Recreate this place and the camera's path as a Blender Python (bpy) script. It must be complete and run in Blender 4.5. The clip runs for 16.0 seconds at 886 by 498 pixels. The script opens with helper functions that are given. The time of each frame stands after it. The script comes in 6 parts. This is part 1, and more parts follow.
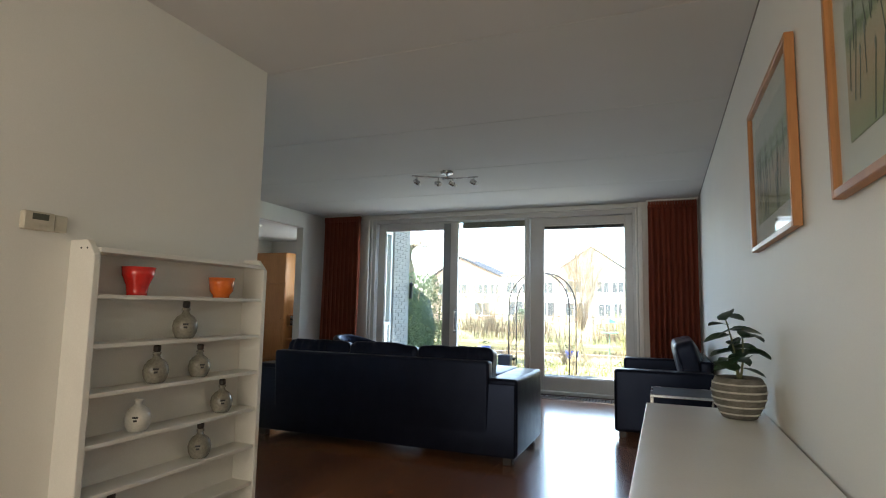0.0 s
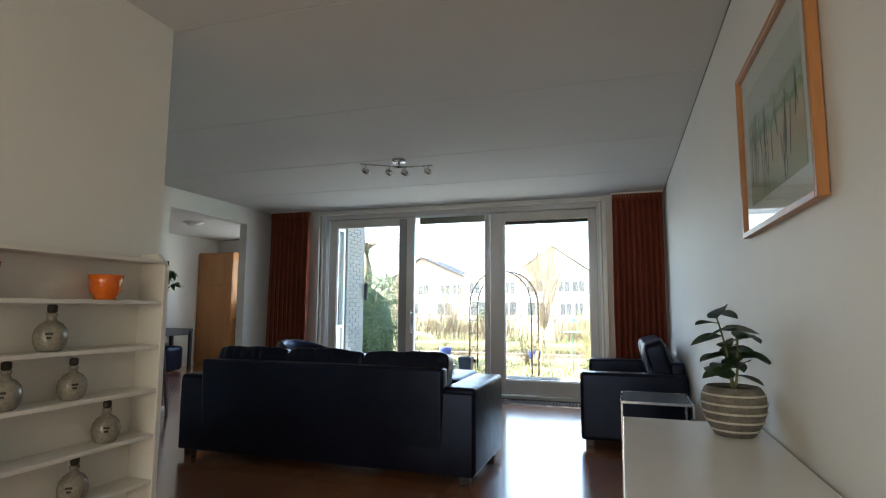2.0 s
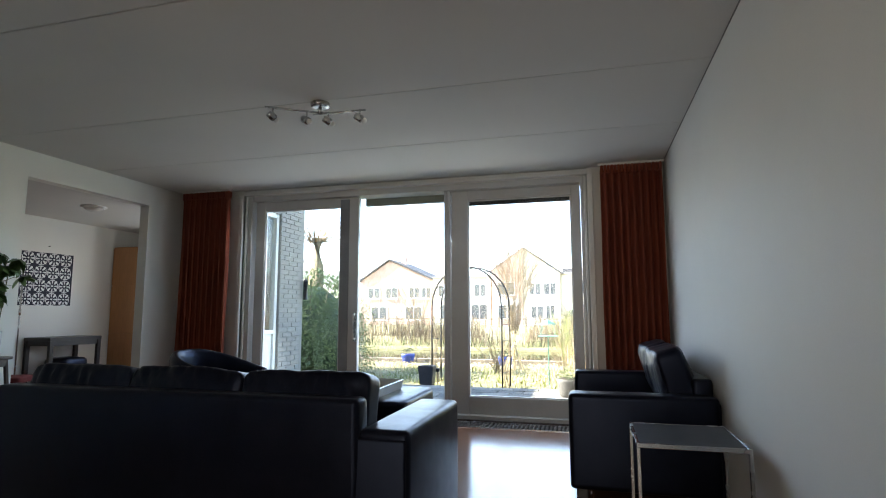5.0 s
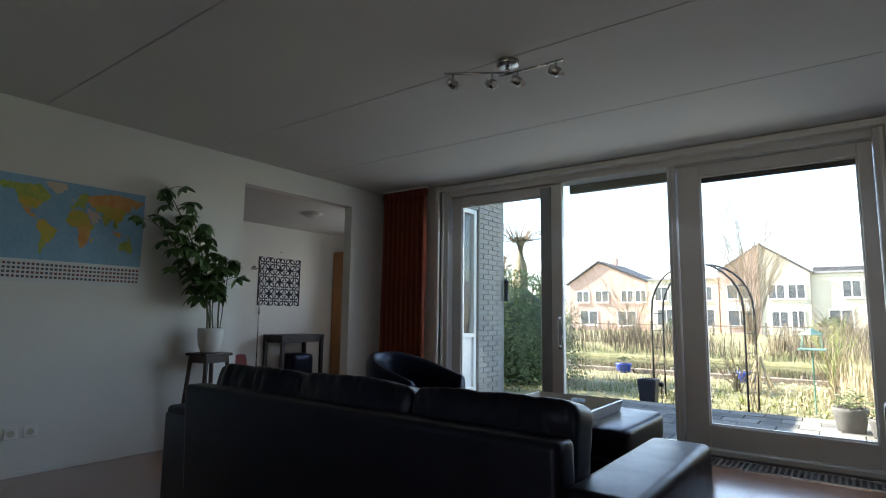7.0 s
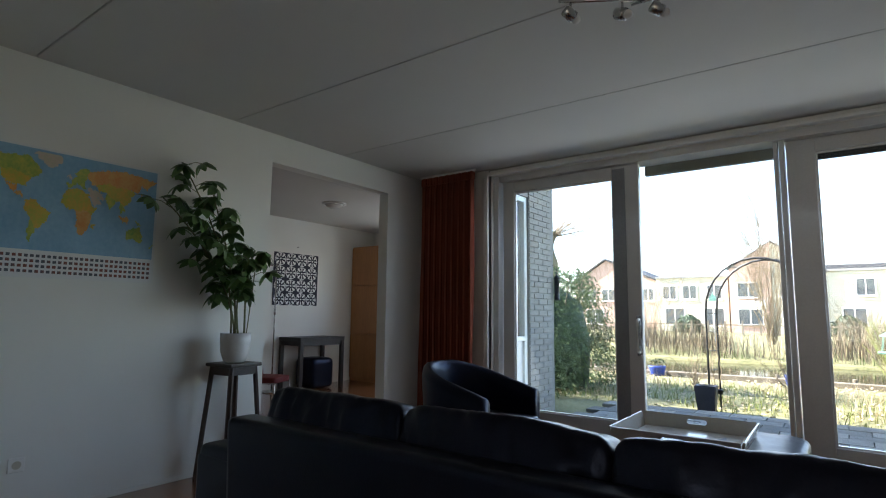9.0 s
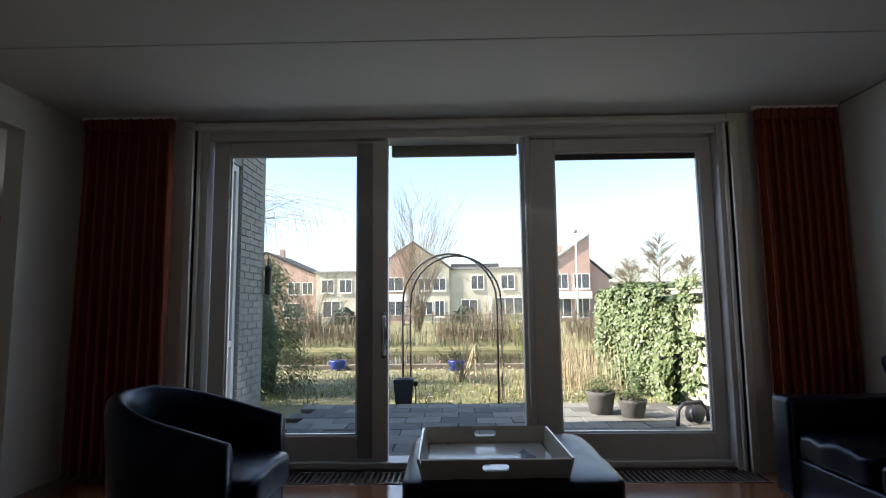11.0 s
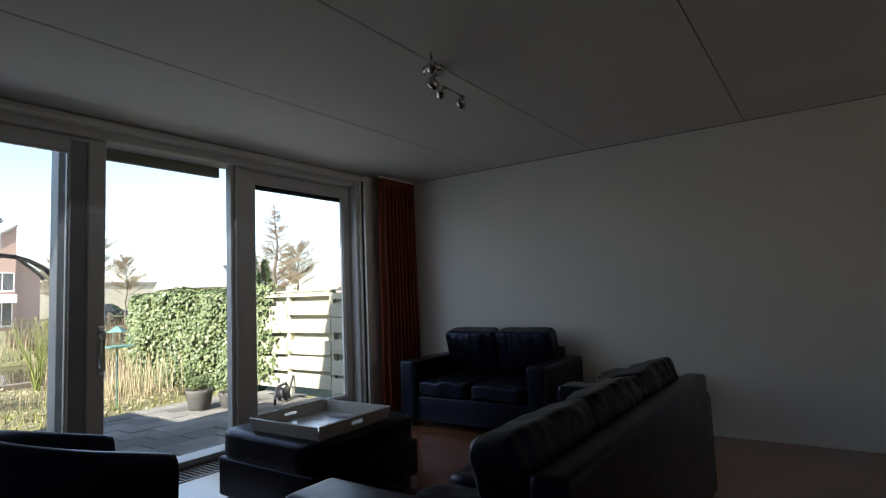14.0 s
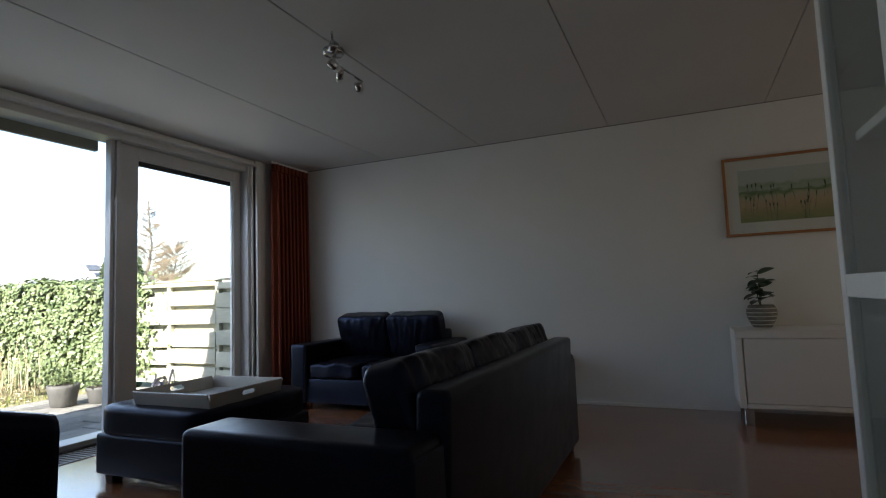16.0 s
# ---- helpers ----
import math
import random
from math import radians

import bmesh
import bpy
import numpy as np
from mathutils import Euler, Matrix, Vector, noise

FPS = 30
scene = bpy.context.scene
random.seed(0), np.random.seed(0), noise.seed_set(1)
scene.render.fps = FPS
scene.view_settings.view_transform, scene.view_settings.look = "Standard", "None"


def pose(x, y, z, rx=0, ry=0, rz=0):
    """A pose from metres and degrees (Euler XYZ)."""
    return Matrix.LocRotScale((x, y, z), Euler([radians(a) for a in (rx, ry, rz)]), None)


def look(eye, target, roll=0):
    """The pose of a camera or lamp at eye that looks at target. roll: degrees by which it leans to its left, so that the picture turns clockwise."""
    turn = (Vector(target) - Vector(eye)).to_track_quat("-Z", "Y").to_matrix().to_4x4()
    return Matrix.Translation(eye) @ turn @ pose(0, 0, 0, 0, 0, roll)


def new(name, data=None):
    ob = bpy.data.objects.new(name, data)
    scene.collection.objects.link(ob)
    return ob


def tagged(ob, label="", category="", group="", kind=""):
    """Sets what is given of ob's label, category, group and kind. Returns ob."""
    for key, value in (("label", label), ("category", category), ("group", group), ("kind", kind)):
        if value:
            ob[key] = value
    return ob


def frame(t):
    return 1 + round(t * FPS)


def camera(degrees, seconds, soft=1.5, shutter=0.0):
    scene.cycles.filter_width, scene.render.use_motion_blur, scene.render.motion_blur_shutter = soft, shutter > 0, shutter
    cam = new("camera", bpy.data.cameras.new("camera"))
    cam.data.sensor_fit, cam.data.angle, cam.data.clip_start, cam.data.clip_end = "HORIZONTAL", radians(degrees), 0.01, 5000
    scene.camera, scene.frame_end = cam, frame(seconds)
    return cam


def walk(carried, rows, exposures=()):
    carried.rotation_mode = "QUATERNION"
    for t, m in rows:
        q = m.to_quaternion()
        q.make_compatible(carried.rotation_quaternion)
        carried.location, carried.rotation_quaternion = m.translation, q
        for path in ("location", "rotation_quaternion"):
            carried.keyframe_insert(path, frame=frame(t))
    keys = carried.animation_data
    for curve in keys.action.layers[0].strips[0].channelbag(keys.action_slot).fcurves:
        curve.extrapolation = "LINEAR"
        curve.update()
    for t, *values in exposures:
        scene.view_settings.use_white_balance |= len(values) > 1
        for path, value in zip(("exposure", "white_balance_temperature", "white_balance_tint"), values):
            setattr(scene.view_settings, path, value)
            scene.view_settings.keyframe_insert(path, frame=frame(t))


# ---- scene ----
cam = camera(78.1, 16.0, soft=1.1)
# seconds, eye, target, roll
PATH = [
    (0, (-0.078, -0.238, 1.175), (-0.823, 1.606, 1.386), 1.1),
    (0.5, (-0.071, -0.267, 1.143), (-0.773, 1.593, 1.357), 0.7),
    (1, (-0.098, -0.134, 1.147), (-0.761, 1.74, 1.361), 0.6),
    (1.5, (-0.125, 0.046, 1.162), (-0.759, 1.93, 1.377), 0.5),
    (2, (-0.161, 0.244, 1.172), (-0.778, 2.134, 1.388), 0.3),
    (2.5, (-0.286, 0.409, 1.171), (-0.862, 2.312, 1.389), 0.3),
    (3, (-0.399, 0.582, 1.186), (-0.926, 2.499, 1.406), 0.1),
    (5.3, (-0.37, 1.828, 1.125), (-0.886, 3.746, 1.358), -0.1),
    (5.5, (-0.393, 1.938, 1.131), (-1.064, 3.808, 1.365), 0.1),
    (6, (-0.503, 2.115, 1.12), (-1.391, 3.892, 1.354), 0.4),
    (6.5, (-0.564, 2.224, 1.111), (-1.586, 3.926, 1.353), 0.6),
    (7, (-0.65, 2.358, 1.119), (-1.835, 3.951, 1.36), 0.7),
    (7.5, (-0.769, 2.527, 1.144), (-2.141, 3.963, 1.378), 0.8),
    (8, (-1.001, 2.597, 1.142), (-2.412, 3.995, 1.377), 0.9),
    (8.5, (-1.251, 2.635, 1.114), (-2.614, 4.078, 1.355), 0.8),
    (9, (-1.527, 2.67, 1.135), (-2.707, 4.267, 1.372), 0.6),
    (9.5, (-1.778, 2.739, 1.12), (-2.592, 4.551, 1.355), 0.0),
    (10, (-2.075, 2.874, 1.132), (-2.507, 4.815, 1.347), -0.7),
    (10.2, (-2.073, 3.012, 1.142), (-2.451, 4.964, 1.359), -0.7),
    (12.3, (-3.704, 3.429, 1.175), (-2.93, 5.263, 1.37), -1.2),
    (12.5, (-3.868, 3.449, 1.172), (-2.979, 5.23, 1.362), -1.4),
    (13, (-4.199, 3.465, 1.226), (-2.916, 4.99, 1.398), -1.6),
    (13.5, (-4.528, 3.323, 1.252), (-3.033, 4.64, 1.418), -2.4),
    (14, (-4.728, 3.212, 1.273), (-3.097, 4.358, 1.435), -2.3),
    (14.5, (-4.817, 3.065, 1.255), (-3.114, 4.102, 1.414), -2.2),
    (15, (-4.854, 3.078, 1.16), (-3.089, 4.004, 1.326), -2.2),
    (15.5, (-4.898, 3.079, 1.097), (-3.101, 3.94, 1.263), -2.1),
    (16, (-4.915, 3.126, 1.063), (-3.09, 3.927, 1.231), -2.1),
]
EXPOSURES = [(0.0, 3.25, 6300, 10), (3.0, 3.25, 6300, 11), (5.3, 2.85, 6400, 13), (6.0, 2.6, 6400, 13), (7.0, 2.3, 6300, 13), (7.5, 2.2, 6280, 13), (8.0, 2.48, 6280, 13), (9.0, 2.5, 6250, 13), (9.5, 2.15, 6250, 13), (10.0, 1.8, 6300, 14), (12.3, 1.15, 6500, 18), (13.0, 1.0, 6500, 18), (13.5, 1.15, 6450, 17), (14.5, 1.65, 6300, 16), (16.0, 1.95, 6300, 16)]
walk(cam, [(t, look(eye, target, roll)) for t, eye, target, roll in PATH], EXPOSURES)

# ---- world and lights ----
SUN_FROM = Vector((-0.80, -0.17, 0.56)).normalized()
world = bpy.data.worlds.new("world")
scene.world = world
world.use_nodes = True
wn = world.node_tree.nodes
sky = wn.new("ShaderNodeTexSky")
sky.sky_type = "NISHITA"
sky.sun_disc = False
sky.sun_elevation = math.asin(SUN_FROM.z)
sky.dust_density, sky.air_density, sky.ozone_density = 0.7, 1.0, 1.0
sky.sun_rotation = math.atan2(SUN_FROM.x, SUN_FROM.y)
wn["Background"].inputs["Strength"].default_value = 0.15
world.node_tree.links.new(sky.outputs[0], wn["Background"].inputs["Color"])

sun_data = bpy.data.lights.new("sun", "SUN")
sun_data.energy, sun_data.angle, sun_data.color = 5.0, radians(0.5), (1.0, 0.93, 0.82)
sun = new("sun", sun_data)
sun.matrix_world = look(SUN_FROM * 40, (0, 0, 0))


def area_lamp(name, eye, target, w, h, watts, colour=(0.86, 0.93, 1.0)):
    """Area lamp for sky light in a window's opening and for added fill."""
    d = bpy.data.lights.new(name, "AREA")
    d.shape, d.size, d.size_y, d.energy, d.color = "RECTANGLE", w, h, watts, colour
    ob = new(name, d)
    ob.matrix_world = look(eye, target)
    return ob


area_lamp("sky_light_garden", (-2.4, 7.75, 1.35), (-2.4, 0.0, -2.6), 3.7, 2.2, 5.4, (0.80, 0.90, 1.0))
area_lamp("sky_light_dining", (-6.4, 9.92, 1.5), (-6.4, 0.0, 1.2), 1.5, 1.5, 3.2)
# Added warm fill beside the closed front wall, which has no opening.
area_lamp("fill_light_front", (-1.0, -2.95, 1.4), (-1.0, 3.0, 1.5), 2.5, 2.1, 6.0, (1.0, 0.90, 0.73))

# ---- materials ----
def shader(name):
    m = bpy.data.materials.new(name)
    m.use_nodes = True
    return m, m.node_tree.nodes, m.node_tree.links, m.node_tree.nodes["Principled BSDF"]


def surface(name, dark, light, rough=0.6, metal=0.0, scale=6.0, fine=60.0, bump=0.1, stretch=(1, 1, 1), spec=0.5, coat=0.0, vary=0.0, bump_dist=0.01, rough_var=0.08):
    """Two-scale mottled colour, roughness variation and fine relief, in metres."""
    m, n, l, b = shader(name)
    geo = n.new("ShaderNodeTexCoord")
    mp = n.new("ShaderNodeMapping")
    mp.inputs["Scale"].default_value = stretch
    l.new(geo.outputs["Object"], mp.inputs["Vector"])
    big = n.new("ShaderNodeTexNoise")
    big.inputs["Scale"].default_value, big.inputs["Detail"].default_value = scale, 5
    small = n.new("ShaderNodeTexNoise")
    small.inputs["Scale"].default_value, small.inputs["Detail"].default_value = fine, 4
    l.new(mp.outputs[0], big.inputs["Vector"])
    l.new(mp.outputs[0], small.inputs["Vector"])
    mix = n.new("ShaderNodeMath")
    mix.operation = "MULTIPLY_ADD"
    mix.inputs[1].default_value = 0.45
    l.new(small.outputs["Fac"], mix.inputs[0])
    sc = n.new("ShaderNodeMath")
    sc.operation = "MULTIPLY"
    sc.inputs[1].default_value = 0.55
    l.new(big.outputs["Fac"], sc.inputs[0])
    l.new(sc.outputs[0], mix.inputs[2])
    last = mix.outputs[0]
    if vary:
        info = n.new("ShaderNodeObjectInfo")
        v = n.new("ShaderNodeMath")
        v.operation = "MULTIPLY_ADD"
        v.inputs[1].default_value = vary
        l.new(info.outputs["Random"], v.inputs[0])
        l.new(last, v.inputs[2])
        o = n.new("ShaderNodeMath")
        o.operation = "SUBTRACT"
        o.inputs[1].default_value = vary / 2
        l.new(v.outputs[0], o.inputs[0])
        last = o.outputs[0]
    ramp = n.new("ShaderNodeValToRGB")
    ramp.color_ramp.elements[0].position, ramp.color_ramp.elements[1].position = 0.33, 0.67
    ramp.color_ramp.elements[0].color, ramp.color_ramp.elements[1].color = (*dark, 1), (*light, 1)
    l.new(last, ramp.inputs[0])
    l.new(ramp.outputs[0], b.inputs["Base Color"])
    rr = n.new("ShaderNodeMath")
    rr.operation = "MULTIPLY_ADD"
    rr.inputs[1].default_value, rr.inputs[2].default_value = rough_var * 2, rough - rough_var
    l.new(big.outputs["Fac"], rr.inputs[0])
    l.new(rr.outputs[0], b.inputs["Roughness"])
    b.inputs["Metallic"].default_value = metal
    b.inputs["Specular IOR Level"].default_value = spec
    b.inputs["Coat Weight"].default_value = coat
    b.inputs["Coat Roughness"].default_value = 0.14
    if bump:
        bp = n.new("ShaderNodeBump")
        bp.inputs["Strength"].default_value, bp.inputs["Distance"].default_value = bump, bump_dist
        l.new(mix.outputs[0], bp.inputs["Height"])
        l.new(bp.outputs[0], b.inputs["Normal"])
    return m


def glass(name, tint=(0.97, 0.99, 0.98), rough=0.0, gloss=0.5):
    """A thin pane: clear, with mirror gloss at grazing view."""
    m, n, l, b = shader(name)
    n.remove(b)
    out = n["Material Output"]
    tr = n.new("ShaderNodeBsdfTransparent")
    tr.inputs[0].default_value = (*tint, 1)
    gl = n.new("ShaderNodeBsdfGlossy")
    gl.inputs["Roughness"].default_value = rough
    lw = n.new("ShaderNodeLayerWeight")
    lw.inputs[0].default_value = 0.5
    pw = n.new("ShaderNodeMath")
    pw.operation = "POWER"
    pw.inputs[1].default_value = 4.0
    l.new(lw.outputs["Facing"], pw.inputs[0])
    sc = n.new("ShaderNodeMath")
    sc.operation = "MULTIPLY_ADD"
    sc.inputs[1].default_value, sc.inputs[2].default_value = gloss, 0.03
    l.new(pw.outputs[0], sc.inputs[0])
    mx = n.new("ShaderNodeMixShader")
    l.new(sc.outputs[0], mx.inputs[0])
    l.new(tr.outputs[0], mx.inputs[1])
    l.new(gl.outputs[0], mx.inputs[2])
    l.new(mx.outputs[0], out.inputs["Surface"])
    return m


WALL = surface("wall_paint", (0.75, 0.74, 0.69), (0.81, 0.80, 0.75), 0.62, scale=1.3, fine=220, bump=0.06, bump_dist=0.004)
# Ceiling toned below the walls; the light's balance is put into colour.
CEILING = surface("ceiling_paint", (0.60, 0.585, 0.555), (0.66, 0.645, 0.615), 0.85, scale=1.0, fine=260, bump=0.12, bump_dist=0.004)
FRAME = surface("window_paint", (0.57, 0.565, 0.55), (0.65, 0.645, 0.63), 0.38, scale=3, fine=90, bump=0.03)
WHITE = surface("white_lacquer", (0.78, 0.77, 0.73), (0.84, 0.83, 0.79), 0.28, scale=3, fine=140, bump=0.01, rough_var=0.015)
SHELFWHITE = surface("white_shelf_paint", (0.72, 0.70, 0.64), (0.79, 0.77, 0.71), 0.5, scale=4, fine=160, bump=0.04)
# Bluish base and specular tint put the sky's sheen into the black leather.
LEATHER = surface("black_leather", (0.0035, 0.0036, 0.006), (0.008, 0.0085, 0.014), 0.34, scale=9, fine=150, bump=0.25, bump_dist=0.004, rough_var=0.10, spec=0.34)
LEATHER.node_tree.nodes["Principled BSDF"].inputs["Specular Tint"].default_value = (0.42, 0.55, 0.95, 1)
FLOORWOOD = surface("laminate_plank", (0.20, 0.075, 0.032), (0.33, 0.135, 0.060), 0.22, scale=2.2, fine=26, bump=0.02, stretch=(6, 0.5, 1), vary=0.25, coat=0.9)
CURTAIN = surface("orange_curtain", (0.17, 0.034, 0.016), (0.26, 0.054, 0.024), 0.9, scale=5, fine=320, bump=0.3, stretch=(1, 1, 0.6), bump_dist=0.003)
OAK = surface("orange_oak", (0.36, 0.16, 0.05), (0.50, 0.24, 0.085), 0.42, scale=4, fine=40, bump=0.06, stretch=(1, 1, 0.15))
CHROME = surface("brushed_steel", (0.42, 0.42, 0.42), (0.55, 0.55, 0.54), 0.26, metal=1.0, scale=9, fine=120, bump=0.02)
DARKMETAL = surface("dark_metal", (0.03, 0.03, 0.032), (0.05, 0.05, 0.052), 0.4, metal=0.7, scale=9, fine=90, bump=0.05)
GRILLE = surface("bronze_grille", (0.10, 0.08, 0.065), (0.16, 0.13, 0.105), 0.45, metal=0.4, scale=9, fine=90, bump=0.05)
BLACKWOOD = surface("black_brown_wood", (0.012, 0.010, 0.010), (0.025, 0.021, 0.02), 0.42, scale=4, fine=60, bump=0.05)
STOOLWOOD = surface("dark_stained_wood", (0.035, 0.022, 0.017), (0.07, 0.042, 0.03), 0.45, scale=6, fine=60, bump=0.08)
TRAYPAINT = surface("cream_tray_paint", (0.52, 0.50, 0.45), (0.60, 0.58, 0.53), 0.22, scale=6, fine=90, bump=0.02, coat=0.5)
POTWHITE = surface("white_glaze", (0.72, 0.71, 0.68), (0.80, 0.79, 0.76), 0.25, scale=5, fine=60, bump=0.02)
LEAF = surface("green_leaf", (0.05, 0.115, 0.03), (0.14, 0.25, 0.07), 0.42, scale=14, fine=90, bump=0.1, vary=0.3)
LEAFDARK = surface("rubber_plant_leaf", (0.020, 0.050, 0.022), (0.045, 0.095, 0.04), 0.32, scale=14, fine=90, bump=0.08, vary=0.3)
STEM = surface("plant_stem", (0.10, 0.12, 0.05), (0.20, 0.20, 0.10), 0.7, scale=20, fine=90, bump=0.2)
SOIL = surface("potting_soil", (0.02, 0.014, 0.01), (0.05, 0.035, 0.025), 0.95, scale=40, fine=160, bump=0.6)
PANE = glass("window_glass", gloss=0.42)
PICGLASS = glass("picture_glass", gloss=0.5)

# ---- helpers for building ----
def thing(name, at=(0, 0, 0), rz=0.0, label="", category="", group="", kind=""):
    ob = new(name)
    ob.empty_display_size = 0.1
    ob.matrix_world = pose(*at, 0, 0, rz)
    return tagged(ob, label, category, group, kind)


def part(name, bm, material, parent=None, label="", smooth=False, at=None):
    """Links a bmesh as one mesh object under a thing or a part."""
    me = bpy.data.meshes.new(name)
    bm.to_mesh(me)
    bm.free()
    if smooth:
        me.polygons.foreach_set("use_smooth", [True] * len(me.polygons))
    me.materials.append(material)
    ob = new(name, me)
    if parent:
        ob.parent = parent
    if at is not None:
        ob.matrix_basis = at
    if label:
        ob["label"] = label
    return ob


def box(x0, x1, y0, y1, z0, z1, bevel=0.0, bm=None, segments=1):
    own = bm is None
    b = bmesh.new()
    bmesh.ops.create_cube(b, size=1)
    for v in b.verts:
        v.co = Vector((x0 + (v.co.x + 0.5) * (x1 - x0), y0 + (v.co.y + 0.5) * (y1 - y0), z0 + (v.co.z + 0.5) * (z1 - z0)))
    if bevel:
        bmesh.ops.bevel(b, geom=b.edges[:], offset=bevel, segments=segments, profile=0.6, affect="EDGES")
    if own:
        return b
    merge(bm, b)
    return bm


def merge(bm, b, m=None):
    if m is not None:
        bmesh.ops.transform(b, matrix=m, verts=b.verts[:])
    me = bpy.data.meshes.new("tmp")
    b.to_mesh(me)
    b.free()
    bm.from_mesh(me)
    bpy.data.meshes.remove(me)
    return bm


def lathe(profile, seg=24, wobble=0.0):
    """Turned shape from (radius, height) pairs."""
    b = bmesh.new()
    rings = []
    for r, z in profile:
        rings.append([b.verts.new((r * math.cos(2 * math.pi * i / seg), r * math.sin(2 * math.pi * i / seg), z)) for i in range(seg)])
    for a, c in zip(rings, rings[1:]):
        for i in range(seg):
            b.faces.new((a[i], a[(i + 1) % seg], c[(i + 1) % seg], c[i]))
    b.faces.new(rings[0][::-1])
    b.faces.new(rings[-1])
    return b


def tube(path, radius, seg=8, bm=None, taper=1.0):
    """A round bar along a list of points."""
    b = bmesh.new() if bm is None else bm
    pts = [Vector(p) for p in path]
    rings = []
    for i, p in enumerate(pts):
        d = (pts[min(i + 1, len(pts) - 1)] - pts[max(i - 1, 0)]).normalized()
        q = d.to_track_quat("Z", "Y")
        r = radius * (1 + (taper - 1) * i / max(1, len(pts) - 1))
        rings.append([b.verts.new(p + q @ Vector((r * math.cos(2 * math.pi * k / seg), r * math.sin(2 * math.pi * k / seg), 0))) for k in range(seg)])
    for a, c in zip(rings, rings[1:]):
        for k in range(seg):
            b.faces.new((a[k], a[(k + 1) % seg], c[(k + 1) % seg], c[k]))
    b.faces.new(rings[0][::-1])
    b.faces.new(rings[-1])
    return b


def cushion(w, d, h, puff=0.3, n=12, crease=0.0, seed=0):
    """A soft upholstered block centred on its base: rounded, swollen in the middle, lightly creased."""
    b = bmesh.new()
    bmesh.ops.create_cube(b, size=1)
    bmesh.ops.subdivide_edges(b, edges=b.edges[:], cuts=n, use_grid_fill=True)
    off = Vector((seed * 3.7, seed * 1.3, 0))
    for v in b.verts:
        x, y, z = v.co * 2
        p = 9.0
        r = (abs(x) ** p + abs(y) ** p + abs(z) ** p) ** (1 / p)
        x, y, z = x / r, y / r, z / r
        sw = (1 - x * x) * (1 - y * y)
        z = z * (1 - puff * 0.5 * (1 - sw))
        c = Vector((x * w / 2, y * d / 2, (z + 1) * h / 2))
        if crease:
            c += Vector((0, 0, 1)) * crease * noise.noise(Vector((c.x * 7, c.y * 3, c.z * 4)) + off)
            c += Vector((0, 1, 0)) * crease * 0.8 * noise.noise(Vector((c.x * 6, c.z * 4, 3)) + off)
            rid = 1 - abs(noise.noise(Vector((c.x * 16 + 3 * c.y, c.y * 5, c.z * 3)) + off)) * 2.2
            c += Vector((0, 0, 1)) * crease * 0.7 * max(0, rid)
            fin = 1 - abs(noise.noise(Vector((c.x * 30 + 6 * c.y, c.y * 9, c.z * 6)) + off)) * 3
            c += Vector((0, 0.4, 1)) * crease * 0.28 * max(0, fin)
        v.co = c
    return b


# ---- setting ----
XR, XL, YB, YW, H = 0.36, -5.25, -3.0, 7.32, 2.6
XD, YD = -8.48, 9.95


def structure(name, bm, material, label, category, smooth=False):
    ob = part(name, bm, material, None, "", smooth)
    return tagged(ob, label, category, kind="structure")


structure("wall_east", box(XR, XR + 0.3, YB - 0.3, YW + 0.5, 0, H), WALL, "long plain white plastered living room wall", "wall")
structure("wall_front", box(-2.33, XR, YB - 0.3, YB, 0, H), WALL, "plain white plastered wall closing the room", "wall")
b = box(-5.25, -2.33, YB - 0.3, 2.37, 0, H)
structure("wall_stub", b, WALL, "projecting white plastered wall block beside the shelves", "wall")
# west wall with the opening to the dining room
b = bmesh.new()
box(XL - 0.12, XL, 2.37, 5.345, 0, H, bm=b)
box(XL - 0.12, XL, 6.755, 7.62, 0, H, bm=b)
box(XL - 0.12, XL, 5.345, 6.755, 2.36, H, bm=b)
structure("wall_west", b, WALL, "white plastered wall with wide opening to the dining room", "wall")
# garden wall: piers beside the window and the beam over it
b = bmesh.new()
box(XL, -4.39, YW, 7.62, 0, H, bm=b)
box(-0.37, XR, YW, 7.62, 0, H, bm=b)
box(-4.39, -0.37, YW + 0.06, 7.62, 2.53, H, bm=b)
structure("wall_north", b, WALL, "white plastered wall around the garden window", "wall")
# dining room
structure("wall_dining_west", box(XD - 0.2, XD, 3.3, YD + 0.2, 0, H), WALL, "white plastered dining room wall", "wall")
structure("wall_dining_south", box(XD, XL - 0.12, 3.3, 3.5, 0, H), WALL, "white plastered dining room wall", "wall")
b = box(XD, -7.3, YD, YD + 0.2, 0, H)
box(-5.6, -5.4, YD, YD + 0.2, 0, H, bm=b)
box(-7.3, -5.6, YD, YD + 0.2, 0, 0.75, bm=b)
box(-7.3, -5.6, YD, YD + 0.2, 2.25, H, bm=b)
structure("wall_dining_north", b, WALL, "white plastered wall around the dining room window", "wall")
structure("wall_dining_east", box(-5.4, -5.2, 8.62, YD + 0.2, 0, H), WALL, "white plastered dining room wall", "wall")
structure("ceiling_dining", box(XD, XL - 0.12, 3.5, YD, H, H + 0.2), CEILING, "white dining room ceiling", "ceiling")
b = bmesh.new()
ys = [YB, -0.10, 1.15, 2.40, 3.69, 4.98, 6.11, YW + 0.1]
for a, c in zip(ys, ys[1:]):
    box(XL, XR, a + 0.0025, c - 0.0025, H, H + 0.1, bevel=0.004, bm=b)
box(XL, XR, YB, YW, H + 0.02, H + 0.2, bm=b)
